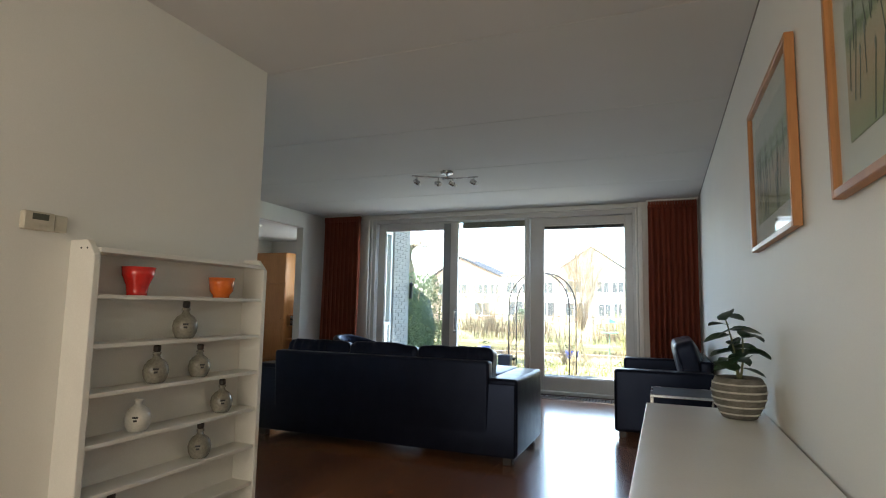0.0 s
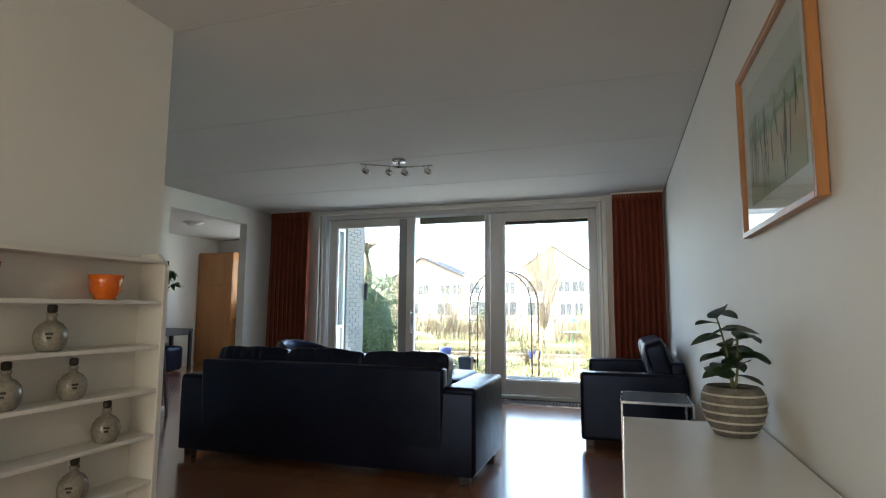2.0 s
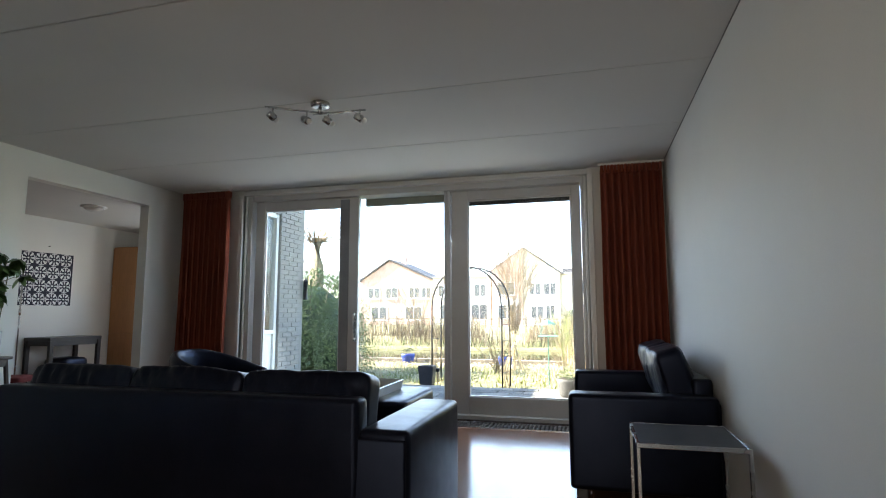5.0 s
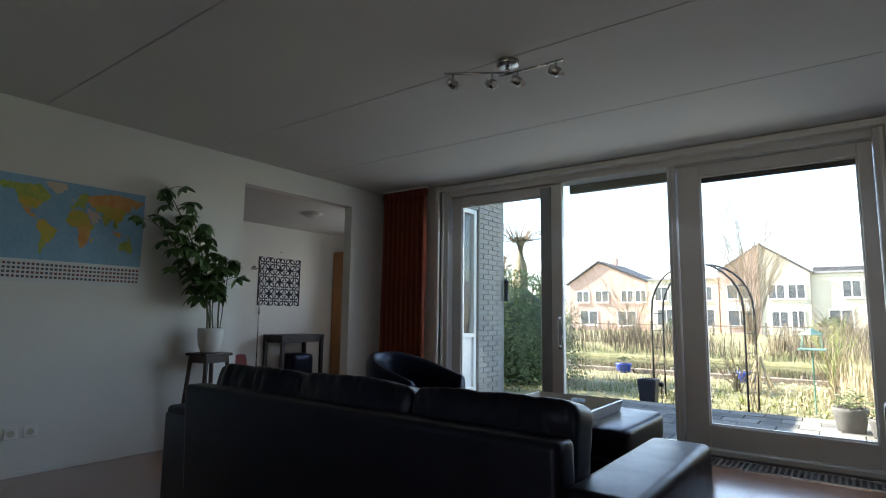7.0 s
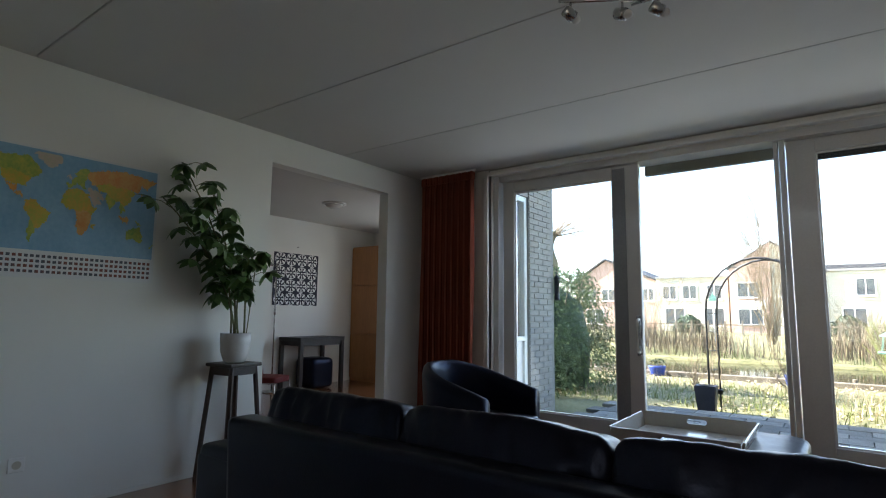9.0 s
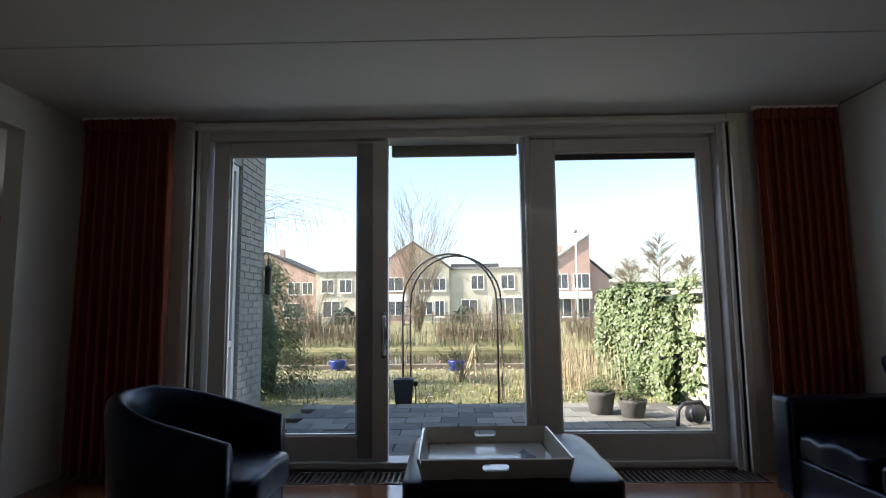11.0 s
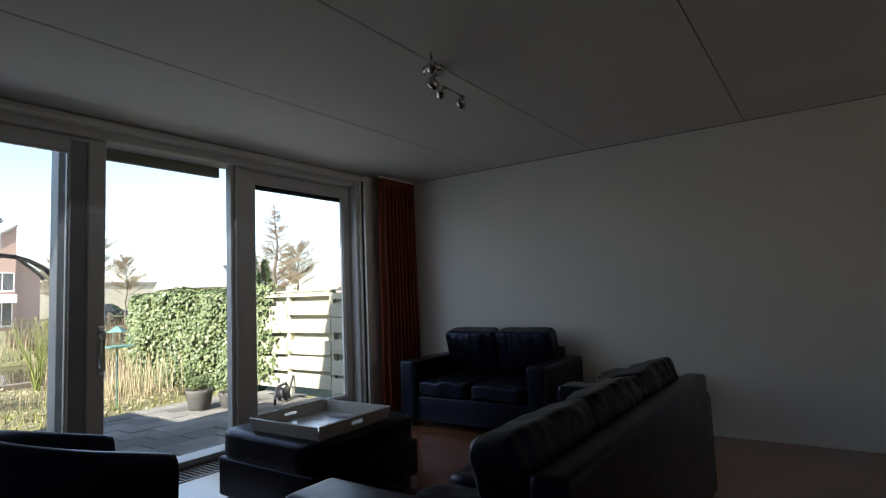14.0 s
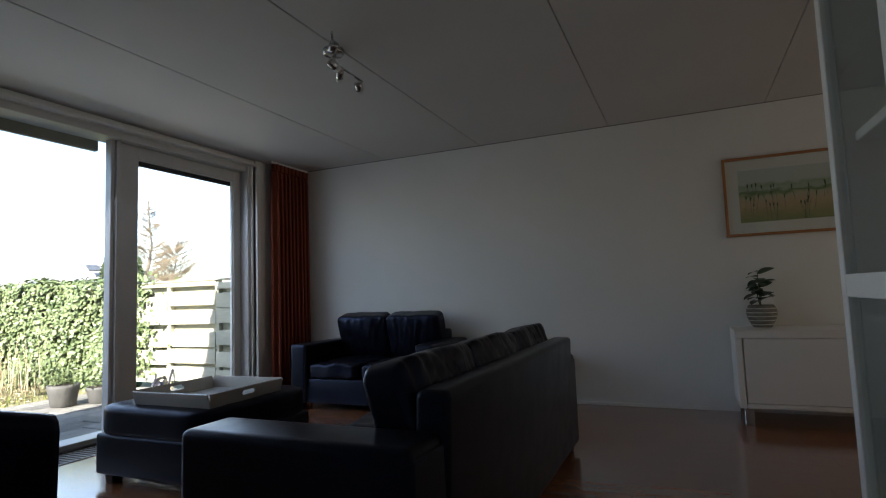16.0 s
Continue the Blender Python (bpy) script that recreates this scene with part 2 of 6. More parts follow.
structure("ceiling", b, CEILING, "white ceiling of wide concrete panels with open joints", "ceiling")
structure("floor_base", box(XD - 0.2, XR + 0.3, YB - 0.3, 7.62, -0.3, -0.05), SOIL, "dark underfloor below the laminate", "floor")
structure("floor_dining_base", box(XD - 0.2, -5.2, 7.62, YD + 0.2, -0.3, -0.012), SOIL, "dark underfloor below the laminate", "floor")

# Cream box; the shade on it is put into a brown base colour.
SCREENBOX = surface("shaded_cream_box", (0.16, 0.145, 0.11), (0.22, 0.20, 0.155), 0.6, scale=6, fine=60, bump=0.05)
# ---- garden window: frame, sliding leaf, fixed panes ----
window = thing("window_1", (0.03, 0, 0), 0, "wide painted wooden sliding garden door with three panes", "window", kind="structure")


def bars(name, boxes, material, parent, bevel=0.004, label=""):
    bm_ = bmesh.new()
    for q in boxes:
        box(*q, bevel=bevel, bm=bm_)
    return part(name, bm_, material, parent, label)


bars("frame_jamb", [(-4.42, -4.33, 7.36, 7.60, 0.0, 2.53)], FRAME, window)
bars("frame_jamb", [(-0.47, -0.40, 7.36, 7.60, 0.0, 2.53)], FRAME, window)
bars("cover_strip", [(-4.47, -4.42, 7.295, 7.36, 0.0, 2.53), (-4.41, -4.385, 7.335, 7.36, 0.0, 2.53)], WHITE, window)
bars("cover_strip", [(-0.40, -0.345, 7.295, 7.36, 0.0, 2.53), (-0.435, -0.41, 7.335, 7.36, 0.0, 2.53)], WHITE, window)
bars("frame_head", [(-4.33, -0.47, 7.38, 7.60, 2.47, 2.53)], FRAME, window)
bars("head_trim", [(-4.42, -0.40, 7.30, 7.375, 2.535, 2.565), (-4.42, -0.40, 7.33, 7.375, 2.57, 2.596)], WHITE, window)
bars("threshold", [(-4.33, -0.47, 7.40, 7.60, 0.0, 0.055)], FRAME, window)
bars("mullion", [(-1.945, -1.915, 7.44, 7.515, 0.055, 2.47), (-1.908, -1.872, 7.42, 7.56, 0.055, 2.47)], FRAME, window)


def leaf(name, x0, x1, sl, sr, y, zt, parent, label):
    """A glazed leaf: stiles, rails, bead and pane."""
    bm_ = bmesh.new()
    zb, zg0, zg1 = 0.06, 0.24, 2.36
    box(x0, x0 + sl, y, y + 0.06, zb, zt, bevel=0.005, bm=bm_)
    box(x1 - sr, x1, y, y + 0.06, zb, zt, bevel=0.005, bm=bm_)
    box(x0 + sl, x1 - sr, y, y + 0.06, zb, zg0, bevel=0.005, bm=bm_)
    box(x0 + sl, x1 - sr, y, y + 0.06, zg1, zt, bevel=0.005, bm=bm_)
    ob = part(name, bm_, FRAME, parent, label)
    gx0, gx1 = x0 + sl, x1 - sr
    bars("glazing_bead", [(gx0, gx0 + 0.012, y + 0.016, y + 0.045, zg0, zg1), (gx1 - 0.012, gx1, y + 0.016, y + 0.045, zg0, zg1),
                          (gx0, gx1, y + 0.016, y + 0.045, zg0, zg0 + 0.012), (gx0, gx1, y + 0.016, y + 0.045, zg1 - 0.012, zg1)], WHITE, ob, 0.002)
    p = part("pane", box(gx0, gx1, y + 0.028, y + 0.034, zg0, zg1), PANE, ob)
    p.visible_shadow = False
    return ob


slide = leaf("sliding_leaf", -4.315, -2.962, 0.125, 0.232, 7.425, 2.465, window, "painted sliding door leaf with long handle")
STILEGREY = surface("stile_grey", (0.24, 0.25, 0.26), (0.31, 0.32, 0.33), 0.5, scale=5, fine=80, bump=0.05)
# grey strips and long pull handle on the meeting stile
bars("stile_strip", [(-3.190, -3.095, 7.419, 7.424, 0.08, 2.44), (-3.093, -3.078, 7.412, 7.424, 0.08, 2.44)], STILEGREY, slide, 0.001)
bm = tube([(-2.99, 7.415, 0.83), (-2.99, 7.375, 0.84), (-2.99, 7.37, 0.86), (-2.99, 7.37, 1.08), (-2.99, 7.375, 1.10), (-2.99, 7.415, 1.11)], 0.012)
part("handle", bm, WHITE, slide, "long white pull handle", True)
part("handle_plate", box(-3.012, -2.968, 7.414, 7.4245, 0.80, 1.14, bevel=0.004), CHROME, slide, "steel backplate")
leaf("fixed_leaf", -1.865, -0.475, 0.185, 0.095, 7.46, 2.465, window, "painted fixed door leaf with low bottom rail")
p = part("pane", box(-3.06, -1.908, 7.55, 7.556, 0.055, 2.47), PANE, window)
p.visible_shadow = False
bars("frame_post", [(-3.225, -3.06, 7.53, 7.66, 0.055, 2.47)], FRAME, window)
bars("screen_box", [(-2.955, -1.945, 7.602, 7.65, 2.385, 2.50)], SCREENBOX, window, 0.008, "cream sunscreen box outside the glass")
bars("screen_box", [(-1.679, -0.571, 7.496, 7.519, 2.305, 2.359)], DARKMETAL, window, 0.004, "dark sunscreen box outside the glass")

# convector grille in the floor and the wooden strip behind it
grille = thing("floor_grille", (0.03, 0, 0), 0, "bronze convector grille let into the floor", "floor grille", kind="structure")
bars("rim", [(-4.42, -0.37, 7.100, 7.112, -0.01, 0.006), (-4.42, -0.37, 7.352, 7.364, -0.01, 0.006), (-4.42, -4.408, 7.112, 7.352, -0.01, 0.006), (-0.382, -0.37, 7.112, 7.352, -0.01, 0.006)], CHROME, grille, 0.002)
bars("sill_strip", [(-4.42, -0.40, 7.366, 7.398, -0.01, 0.02)], STOOLWOOD, grille, 0.004, "narrow varnished wooden strip")
part("pit", box(-4.408, -0.382, 7.112, 7.352, -0.049, -0.045), BLACKWOOD, grille)
slat = box(-0.008, 0.008, 7.113, 7.351, -0.022, 0.003, bevel=0.002)
slat_me = bpy.data.meshes.new("slat")
slat.to_mesh(slat_me)
slat.free()
slat_me.materials.append(GRILLE)
for i in range(100):
    o = new("slat", slat_me)
    o.parent = grille
    o.location = (-4.385 + i * 0.0401, 0, 0)

# ---- curtains ----
def curtain(x0, x1, y, seed, label):
    t_ = thing("curtain", ((x0 + x1) / 2, y, 0), 0, label, "curtain", "curtains beside the garden window")
    rnd = random.Random(seed)
    w = x1 - x0
    folds = 9
    b_ = bmesh.new()
    nx, nz = folds * 10, 22
    grid = []
    ph = [rnd.uniform(-0.5, 0.5) for _ in range(folds + 2)]
    for j in range(nz + 1):
        v = j / nz
        z = 0.03 + v * 2.50
        row = []
        for i in range(nx + 1):
            u = i / nx
            k = u * folds
            wob = ph[int(k)] * (1 - (k % 1)) + ph[int(k) + 1] * (k % 1)
            amp = (0.050 + 0.014 * wob) * (0.75 + 0.35 * (1 - v)) * (1 if v < 0.96 else 0.6)
            ang = 2 * math.pi * k + wob * 1.3 * (1 - v) + 0.5 * noise.noise(Vector((u * 5, v * 2.2, seed)))
            row.append(b_.verts.new((-w / 2 + u * w + 0.018 * math.sin(2 * ang) + 0.012 * wob * (1 - v), amp * math.sin(ang), z)))
        grid.append(row)
    for a, c in zip(grid, grid[1:]):
        for i in range(nx):
            b_.faces.new((a[i], a[i + 1], c[i + 1], c[i]))
    ob = part("cloth", b_, CURTAIN, t_, "", True)
    so = ob.modifiers.new("thick", "SOLIDIFY")
    so.thickness = 0.004
    hb = bmesh.new()
    for i in range(folds * 2):
        xx = -w / 2 + (i + 0.5) * w / (folds * 2)
        box(xx - w / (folds * 4.4), xx + w / (folds * 4.4), -0.03 - 0.01 * (i % 2), 0.025, 2.49, 2.575, bevel=0.008, bm=hb)
    part("pleat_band", hb, CURTAIN, t_, "gathered heading band")
    part("rail", box(-w / 2 - 0.02, w / 2 + 0.02, -0.012, 0.012, 2.576, 2.598), WHITE, t_)
    return t_


curtain(-0.24, 0.335, 7.19, 3, "orange-red pleated curtain drawn beside the garden window")
curtain(-5.15, -4.485, 7.19, 8, "orange-red pleated curtain hanging near the dining opening")

# ---- leather seating ----
def seat_leg(parent, x, y, h=0.062):
    b_ = box(x - 0.035, x + 0.035, y - 0.035, y + 0.035, 0, h, bevel=0.006)
    part("leg", b_, BLACKWOOD, parent)


def sofa(name, w, d, arm_w, arm_h, back_h, seats, label, at, rz, cush_h, group, lean=0.0, back_t=0.22, over=0.012, tilt=12, thick=0.21, crease=0.018, puff=0.42):
    """Sofa along x, back at y=0, front at y=d."""
    s = thing(name, at, rz, label, "sofa", group)
    part("base", box(-w / 2 + arm_w - 0.01, w / 2 - arm_w + 0.01, 0.03, d - 0.03, 0.062, 0.30, bevel=0.018, segments=2), LEATHER, s, "", True)
    for sx in (-1, 1):
        x0 = sx * (w / 2 - arm_w / 2)
        b_ = box(x0 - arm_w / 2, x0 + arm_w / 2, 0.0, d, 0.06, arm_h, bevel=0.035, segments=4)
        arm = part("armrest", b_, LEATHER, s, "", True)
        seam = tube([(x0 - sx * (arm_w / 2 - 0.012), 0.03, arm_h - 0.02), (x0 - sx * (arm_w / 2 - 0.012), d - 0.02, arm_h - 0.02), (x0 - sx * (arm_w / 2 - 0.012), d - 0.004, arm_h - 0.05), (x0 - sx * (arm_w / 2 - 0.012), d - 0.002, 0.1)], 0.004, 6)
        part("piping", seam, LEATHER, arm)
        for yy in (0.06, d - 0.07):
            seat_leg(s, sx * (w / 2 - 0.08), yy)
    iw = w - 2 * arm_w
    bk = box(-iw / 2 - over, iw / 2 + over, 0.0, back_t * 0.55, 0.065, back_h, bevel=0.03, segments=3)
    for v in bk.verts:
        v.co.y -= lean * (v.co.z - 0.07) / (back_h - 0.07)
    part("backrest", bk, LEATHER, s, "", True)
    part("back_panel", box(-w / 2 + 0.012, w / 2 - 0.012, -0.007, 0.03, 0.06, arm_h - 0.035, bevel=0.012, segments=2), LEATHER, s, "", True)
    cw = iw / seats
    for i in range(seats):
        x = -iw / 2 + (i + 0.5) * cw
        part("seat_cushion", cushion(cw - 0.006, d - back_t * 0.6, 0.17, 0.25, 18, 0.016, i + 1), LEATHER, s, "", True, pose(x, back_t * 0.55 + (d - back_t * 0.6) / 2, 0.28))
        b_ = cushion(cw + 0.004, cush_h, thick, puff, 34, crease, i + 5 + w)
        cu = part("back_cushion", b_, LEATHER, s, "", True, pose(x, back_t * 0.55 + 0.17 + (tilt - 12) * 0.001 - lean * 0.8, 0.41 + cush_h / 2, 90 - tilt - lean * 40, 0, 0) @ pose(0, 0, -0.02))
        hw, hd = cw / 2 - 0.012, cush_h / 2 - 0.014
        ring = [(hw * math.copysign(min(1, abs(1.25 * math.cos(q))), math.cos(q)), hd * math.copysign(min(1, abs(1.25 * math.sin(q))), math.sin(q)), 0.105) for q in [2 * math.pi * k / 40 for k in range(41)]]
        part("piping", tube(ring, 0.006, 6), LEATHER, cu, "", True)
    return s


sofa("sofa", 2.44, 0.88, 0.23, 0.64, 0.765, 3, "black leather three-seat sofa with loose back cushions", (-2.33, 3.85, 0), 0, 0.42, "black leather seating", 0.03)
sofa("loveseat", 1.56, 0.86, 0.18, 0.63, 0.72, 2, "black leather two-seat sofa against the white wall", (0.335, 5.97, 0), 90, 0.46, "black leather seating", tilt=17, thick=0.25, crease=0.012, puff=0.6)

ott = thing("ottoman", (-2.20, 6.03, 0), 0, "black leather ottoman used as coffee table", "ottoman", "black leather seating")
b = box(-0.462, 0.462, -0.445, 0.445, 0.06, 0.30, bevel=0.02, segments=3)
part("base", b, LEATHER, ott, "", True)
part("cushion", cushion(0.935, 0.90, 0.20, 0.08, 14, 0.005, 4), LEATHER, ott, "", True, pose(0, 0, 0.275))
for sx in (-0.39, 0.39):
    for sy in (-0.37, 0.37):
        seat_leg(ott, sx, sy)

tray = thing("serving_tray", (-2.28, 5.93, 0.464), 1, "cream painted tray with hand holes on the ottoman", "tray")


def tray_side(length, hole):
    """A sloping board with a rounded hand hole."""
    b_ = bmesh.new()
    h_, t_ = 0.085, 0.012
    if not hole:
        return box(-length / 2, length / 2, -t_ / 2, t_ / 2, 0, h_, bevel=0.003)
    hw, z0, z1 = 0.055, 0.035, 0.066
    outer = [(-length / 2, 0), (length / 2, 0), (length / 2, h_), (-length / 2, h_)]
    inner = []
    for q in range(16):
        a_ = 2 * math.pi * (q + 0.5) / 16
        r_ = (z1 - z0) / 2
        cx = (hw - r_) * (1 if math.cos(a_) > 0 else -1)
        inner.append((cx + r_ * math.cos(a_), (z0 + z1) / 2 + r_ * math.sin(a_)))
    vo = [[b_.verts.new((x, y, z)) for x, z in outer] for y in (-t_ / 2, t_ / 2)]
    vi = [[b_.verts.new((x, y, z)) for x, z in inner] for y in (-t_ / 2, t_ / 2)]
    corner = {0: 2, 1: 2, 2: 2, 3: 2, 4: 3, 5: 3, 6: 3, 7: 3, 8: 0, 9: 0, 10: 0, 11: 0, 12: 1, 13: 1, 14: 1, 15: 1}
    for s_ in (0, 1):
        for q in range(16):
            n_ = (q + 1) % 16
            a_, c_ = corner[q], corner[n_]
            f_ = [vi[s_][q], vi[s_][n_], vo[s_][c_]] + ([vo[s_][a_]] if a_ != c_ else [])
            b_.faces.new(f_ if s_ else f_[::-1])
    for q in range(16):
        n_ = (q + 1) % 16
        b_.faces.new((vi[0][q], vi[0][n_], vi[1][n_], vi[1][q]))
    for q in range(4):
        n_ = (q + 1) % 4
        b_.faces.new((vo[0][n_], vo[0][q], vo[1][q], vo[1][n_]))
    bmesh.ops.recalc_face_normals(b_, faces=b_.faces[:])
    return b_


part("base", box(-0.285, 0.285, -0.275, 0.275, 0.004, 0.014, bevel=0.003), TRAYPAINT, tray)
for i, (px_, py_, ln, rz_, hole) in enumerate([(0, -0.288, 0.61, 0, True), (0, 0.288, 0.61, 180, True), (-0.296, 0, 0.60, -90, False), (0.296, 0, 0.60, 90, False)]):
    part("side", tray_side(ln, hole), TRAYPAINT, tray, "", False, pose(px_, py_, 0.006, 16, 0, rz_))

# tub chair: curved shell, seat cushion, feet
chair = thing("tub_chair", (-3.68, 6.0, 0), 88, "black leather tub chair with sloping curved back", "armchair", "black leather seating")


def tub(r0, r1, low, high, z0, arm):
    """A U-shaped shell: half-round back at +y and straight arms sloping down to the front."""
    b_ = bmesh.new()
    half = math.pi * 0.5 + arm / r1
    n_ = 44
    ring = []
    for i in range(n_ + 1):
        s_ = (i / n_ * 2 - 1) * half
        u = abs(i / n_ - 0.5) * 2
        top = high - (high - low) * max(0, (u - 0.18) / 0.82) ** 1.15
        q = max(-math.pi / 2, min(math.pi / 2, s_))
        drop = (abs(s_) - abs(q)) * r1
        out = 0.03 * math.cos(q) ** 2
        sec = []
        for r, z in ((r1 - 0.035, z0), (r1 - 0.012, z0 + 0.05), (r1 + out, top - 0.07), (r1 - 0.008 + out, top - 0.03), (r1 - 0.03 + out, top - 0.006), (r1 - 0.05 + out, top), (r0 + 0.025 + out, top - 0.008), (r0 + 0.005 + out, top - 0.035), (r0 + out, top - 0.08), (r0 + 0.01, z0 + 0.1), (r0 + 0.01, z0)):
            sec.append(b_.verts.new((r * math.sin(q), r * math.cos(q) - drop, z)))
        ring.append(sec)
    for a_, c_ in zip(ring, ring[1:]):
        for k in range(len(a_)):
            b_.faces.new((a_[k], c_[k], c_[(k + 1) % len(a_)], a_[(k + 1) % len(a_)]))
    b_.faces.new(ring[0])
    b_.faces.new(ring[-1][::-1])
    bmesh.ops.recalc_face_normals(b_, faces=b_.faces[:])
    return b_


part("shell", tub(0.28, 0.37, 0.61, 0.79, 0.12, 0.30), LEATHER, chair, "", True)
part("seat_cushion", cushion(0.54, 0.60, 0.18, 0.3, 12, 0.008, 2), LEATHER, chair, "", True, pose(0, -0.08, 0.27))
part("base", box(-0.25, 0.25, -0.33, 0.2, 0.12, 0.29, bevel=0.02), LEATHER, chair)
for sx, sy in ((-0.23, -0.28), (0.23, -0.28), (-0.2, 0.22), (0.2, 0.22)):
    seat_leg(chair, sx, sy, 0.125)

# ---- sideboard ----
sb = thing("sideboard", (0.080, 1.705, 0), 0, "white lacquered sideboard against the long wall", "sideboard")
part("worktop", box(-0.25, 0.270, -1.10, 1.10, 0.652, 0.710, bevel=0.003), WHITE, sb)
part("side_panel", box(-0.25, 0.255, 1.055, 1.10, 0.13, 0.650, bevel=0.003), WHITE, sb)
part("side_panel", box(-0.25, 0.255, -1.10, -1.055, 0.13, 0.650, bevel=0.003), WHITE, sb)
part("bottom_panel", box(-0.25, 0.255, -1.054, 1.054, 0.13, 0.165, bevel=0.003), WHITE, sb)
part("back_panel", box(0.235, 0.255, -1.054, 1.054, 0.166, 0.650), WHITE, sb)
for i in range(3):
    y0 = -1.05 + i * 0.70
    part("door", box(-0.244, -0.226, y0 + 0.003, y0 + 0.697, 0.170, 0.648, bevel=0.002), WHITE, sb)
for sy in (-1.04, 1.04):
    for sx in (-0.2, 0.2):
        part("leg", box(sx - 0.03, sx + 0.03, sy - 0.03, sy + 0.03, 0, 0.13, bevel=0.004), CHROME, sb, "square steel foot")

# ---- metal side table ----
st = thing("side_table", (0.05, 4.63, 0), 0, "small dark side table with thin chrome frame", "side table")
part("tabletop", box(-0.225, 0.225, -0.24, 0.24, 0.520, 0.530, bevel=0.002), BLACKWOOD, st, "glossy dark tabletop")
bars("frame", [(-0.24, 0.24, -0.255, -0.24, 0.513, 0.533), (-0.24, 0.24, 0.24, 0.255, 0.513, 0.533), (-0.24, -0.225, -0.24, 0.24, 0.513, 0.533), (0.225, 0.24, -0.24, 0.24, 0.513, 0.533)], CHROME, st, 0.002)
for sx in (-0.232, 0.232):
    for sy in (-0.247, 0.247):
        part("leg", box(sx - 0.008, sx + 0.008, sy - 0.008, sy + 0.008, 0, 0.512, bevel=0.002), CHROME, st)

# ---- more materials for small things ----
GLASSRED = surface("red_glass", (0.55, 0.015, 0.01), (0.75, 0.03, 0.02), 0.12, scale=6, fine=60, bump=0.02, coat=0.6)
GLASSORANGE = surface("orange_glass", (0.70, 0.12, 0.01), (0.85, 0.20, 0.02), 0.12, scale=6, fine=60, bump=0.02, coat=0.6)
STONEWARE = surface("grey_stoneware", (0.17, 0.16, 0.125), (0.33, 0.31, 0.255), 0.24, scale=14, fine=90, bump=0.05, coat=0.3)
STONEPALE = surface("pale_stoneware", (0.55, 0.54, 0.48), (0.68, 0.66, 0.60), 0.3, scale=14, fine=90, bump=0.05, coat=0.3)
INK = surface("black_ink", (0.012, 0.012, 0.012), (0.03, 0.03, 0.03), 0.5, scale=14, fine=90, bump=0.0)
CORK = surface("black_stopper", (0.02, 0.016, 0.012), (0.04, 0.03, 0.025), 0.5, scale=14, fine=90, bump=0.1)
PLASTIC = surface("cream_plastic", (0.50, 0.46, 0.36), (0.56, 0.52, 0.42), 0.45, scale=8, fine=90, bump=0.02)
LCD = surface("grey_display", (0.08, 0.09, 0.07), (0.12, 0.13, 0.10), 0.2, scale=8, fine=90, bump=0.0)
PICWOOD = surface("cherry_frame", (0.34, 0.14, 0.045), (0.48, 0.22, 0.075), 0.4, scale=5, fine=60, bump=0.06, stretch=(1, 0.2, 0.2))
MAT = surface("picture_mat", (0.70, 0.69, 0.64), (0.76, 0.75, 0.70), 0.8, scale=5, fine=160, bump=0.03)
POTDARK = surface("rough_grey_pot", (0.10, 0.095, 0.08), (0.24, 0.225, 0.19), 0.75, scale=22, fine=120, bump=0.5, stretch=(1, 1, 2.5))
POTBAND = surface("whitewashed_pot_band", (0.40, 0.38, 0.33), (0.62, 0.60, 0.54), 0.75, scale=20, fine=90, bump=0.3)
SEA = surface("map_sea", (0.20, 0.38, 0.55), (0.28, 0.47, 0.62), 0.4, scale=5, fine=40, bump=0.0)
LAND_G = surface("map_green", (0.20, 0.36, 0.07), (0.55, 0.50, 0.08), 0.45, scale=14, fine=60, bump=0.0)
LAND_Y = surface("map_yellow", (0.40, 0.46, 0.06), (0.72, 0.40, 0.06), 0.45, scale=14, fine=60, bump=0.0)
LAND_O = surface("map_orange", (0.66, 0.26, 0.05), (0.70, 0.42, 0.14), 0.45, scale=14, fine=60, bump=0.0)
LAND_P = surface("map_pale", (0.55, 0.50, 0.36), (0.66, 0.50, 0.42), 0.45, scale=18, fine=60, bump=0.0)
PAPER = surface("white_paper", (0.70, 0.70, 0.69), (0.76, 0.76, 0.75), 0.5, scale=5, fine=90, bump=0.0)
FLAGS = surface("printed_flags", (0.22, 0.08, 0.06), (0.10, 0.11, 0.13), 0.5, scale=30, fine=90, bump=0.0, vary=1.0)
NAVY = surface("navy_print", (0.010, 0.012, 0.026), (0.020, 0.022, 0.045), 0.7, scale=8, fine=160, bump=0.1)
REDPAINT = surface("red_fabric", (0.13, 0.012, 0.014), (0.19, 0.02, 0.02), 0.7, scale=8, fine=160, bump=0.15)
BLUEVASE = surface("blue_porcelain", (0.25, 0.33, 0.50), (0.55, 0.60, 0.68), 0.2, scale=18, fine=60, bump=0.0)
PINKVASE = surface("pink_glass", (0.42, 0.05, 0.09), (0.55, 0.09, 0.14), 0.15, scale=10, fine=60, bump=0.0, coat=0.5)
GREENVASE = surface("dark_green_glass", (0.02, 0.05, 0.03), (0.04, 0.08, 0.05), 0.15, scale=10, fine=60, bump=0.0, coat=0.5)

CEILSTRIP = surface("grey_strip", (0.20, 0.19, 0.18), (0.28, 0.27, 0.25), 0.7, scale=6, fine=60, bump=0.0)
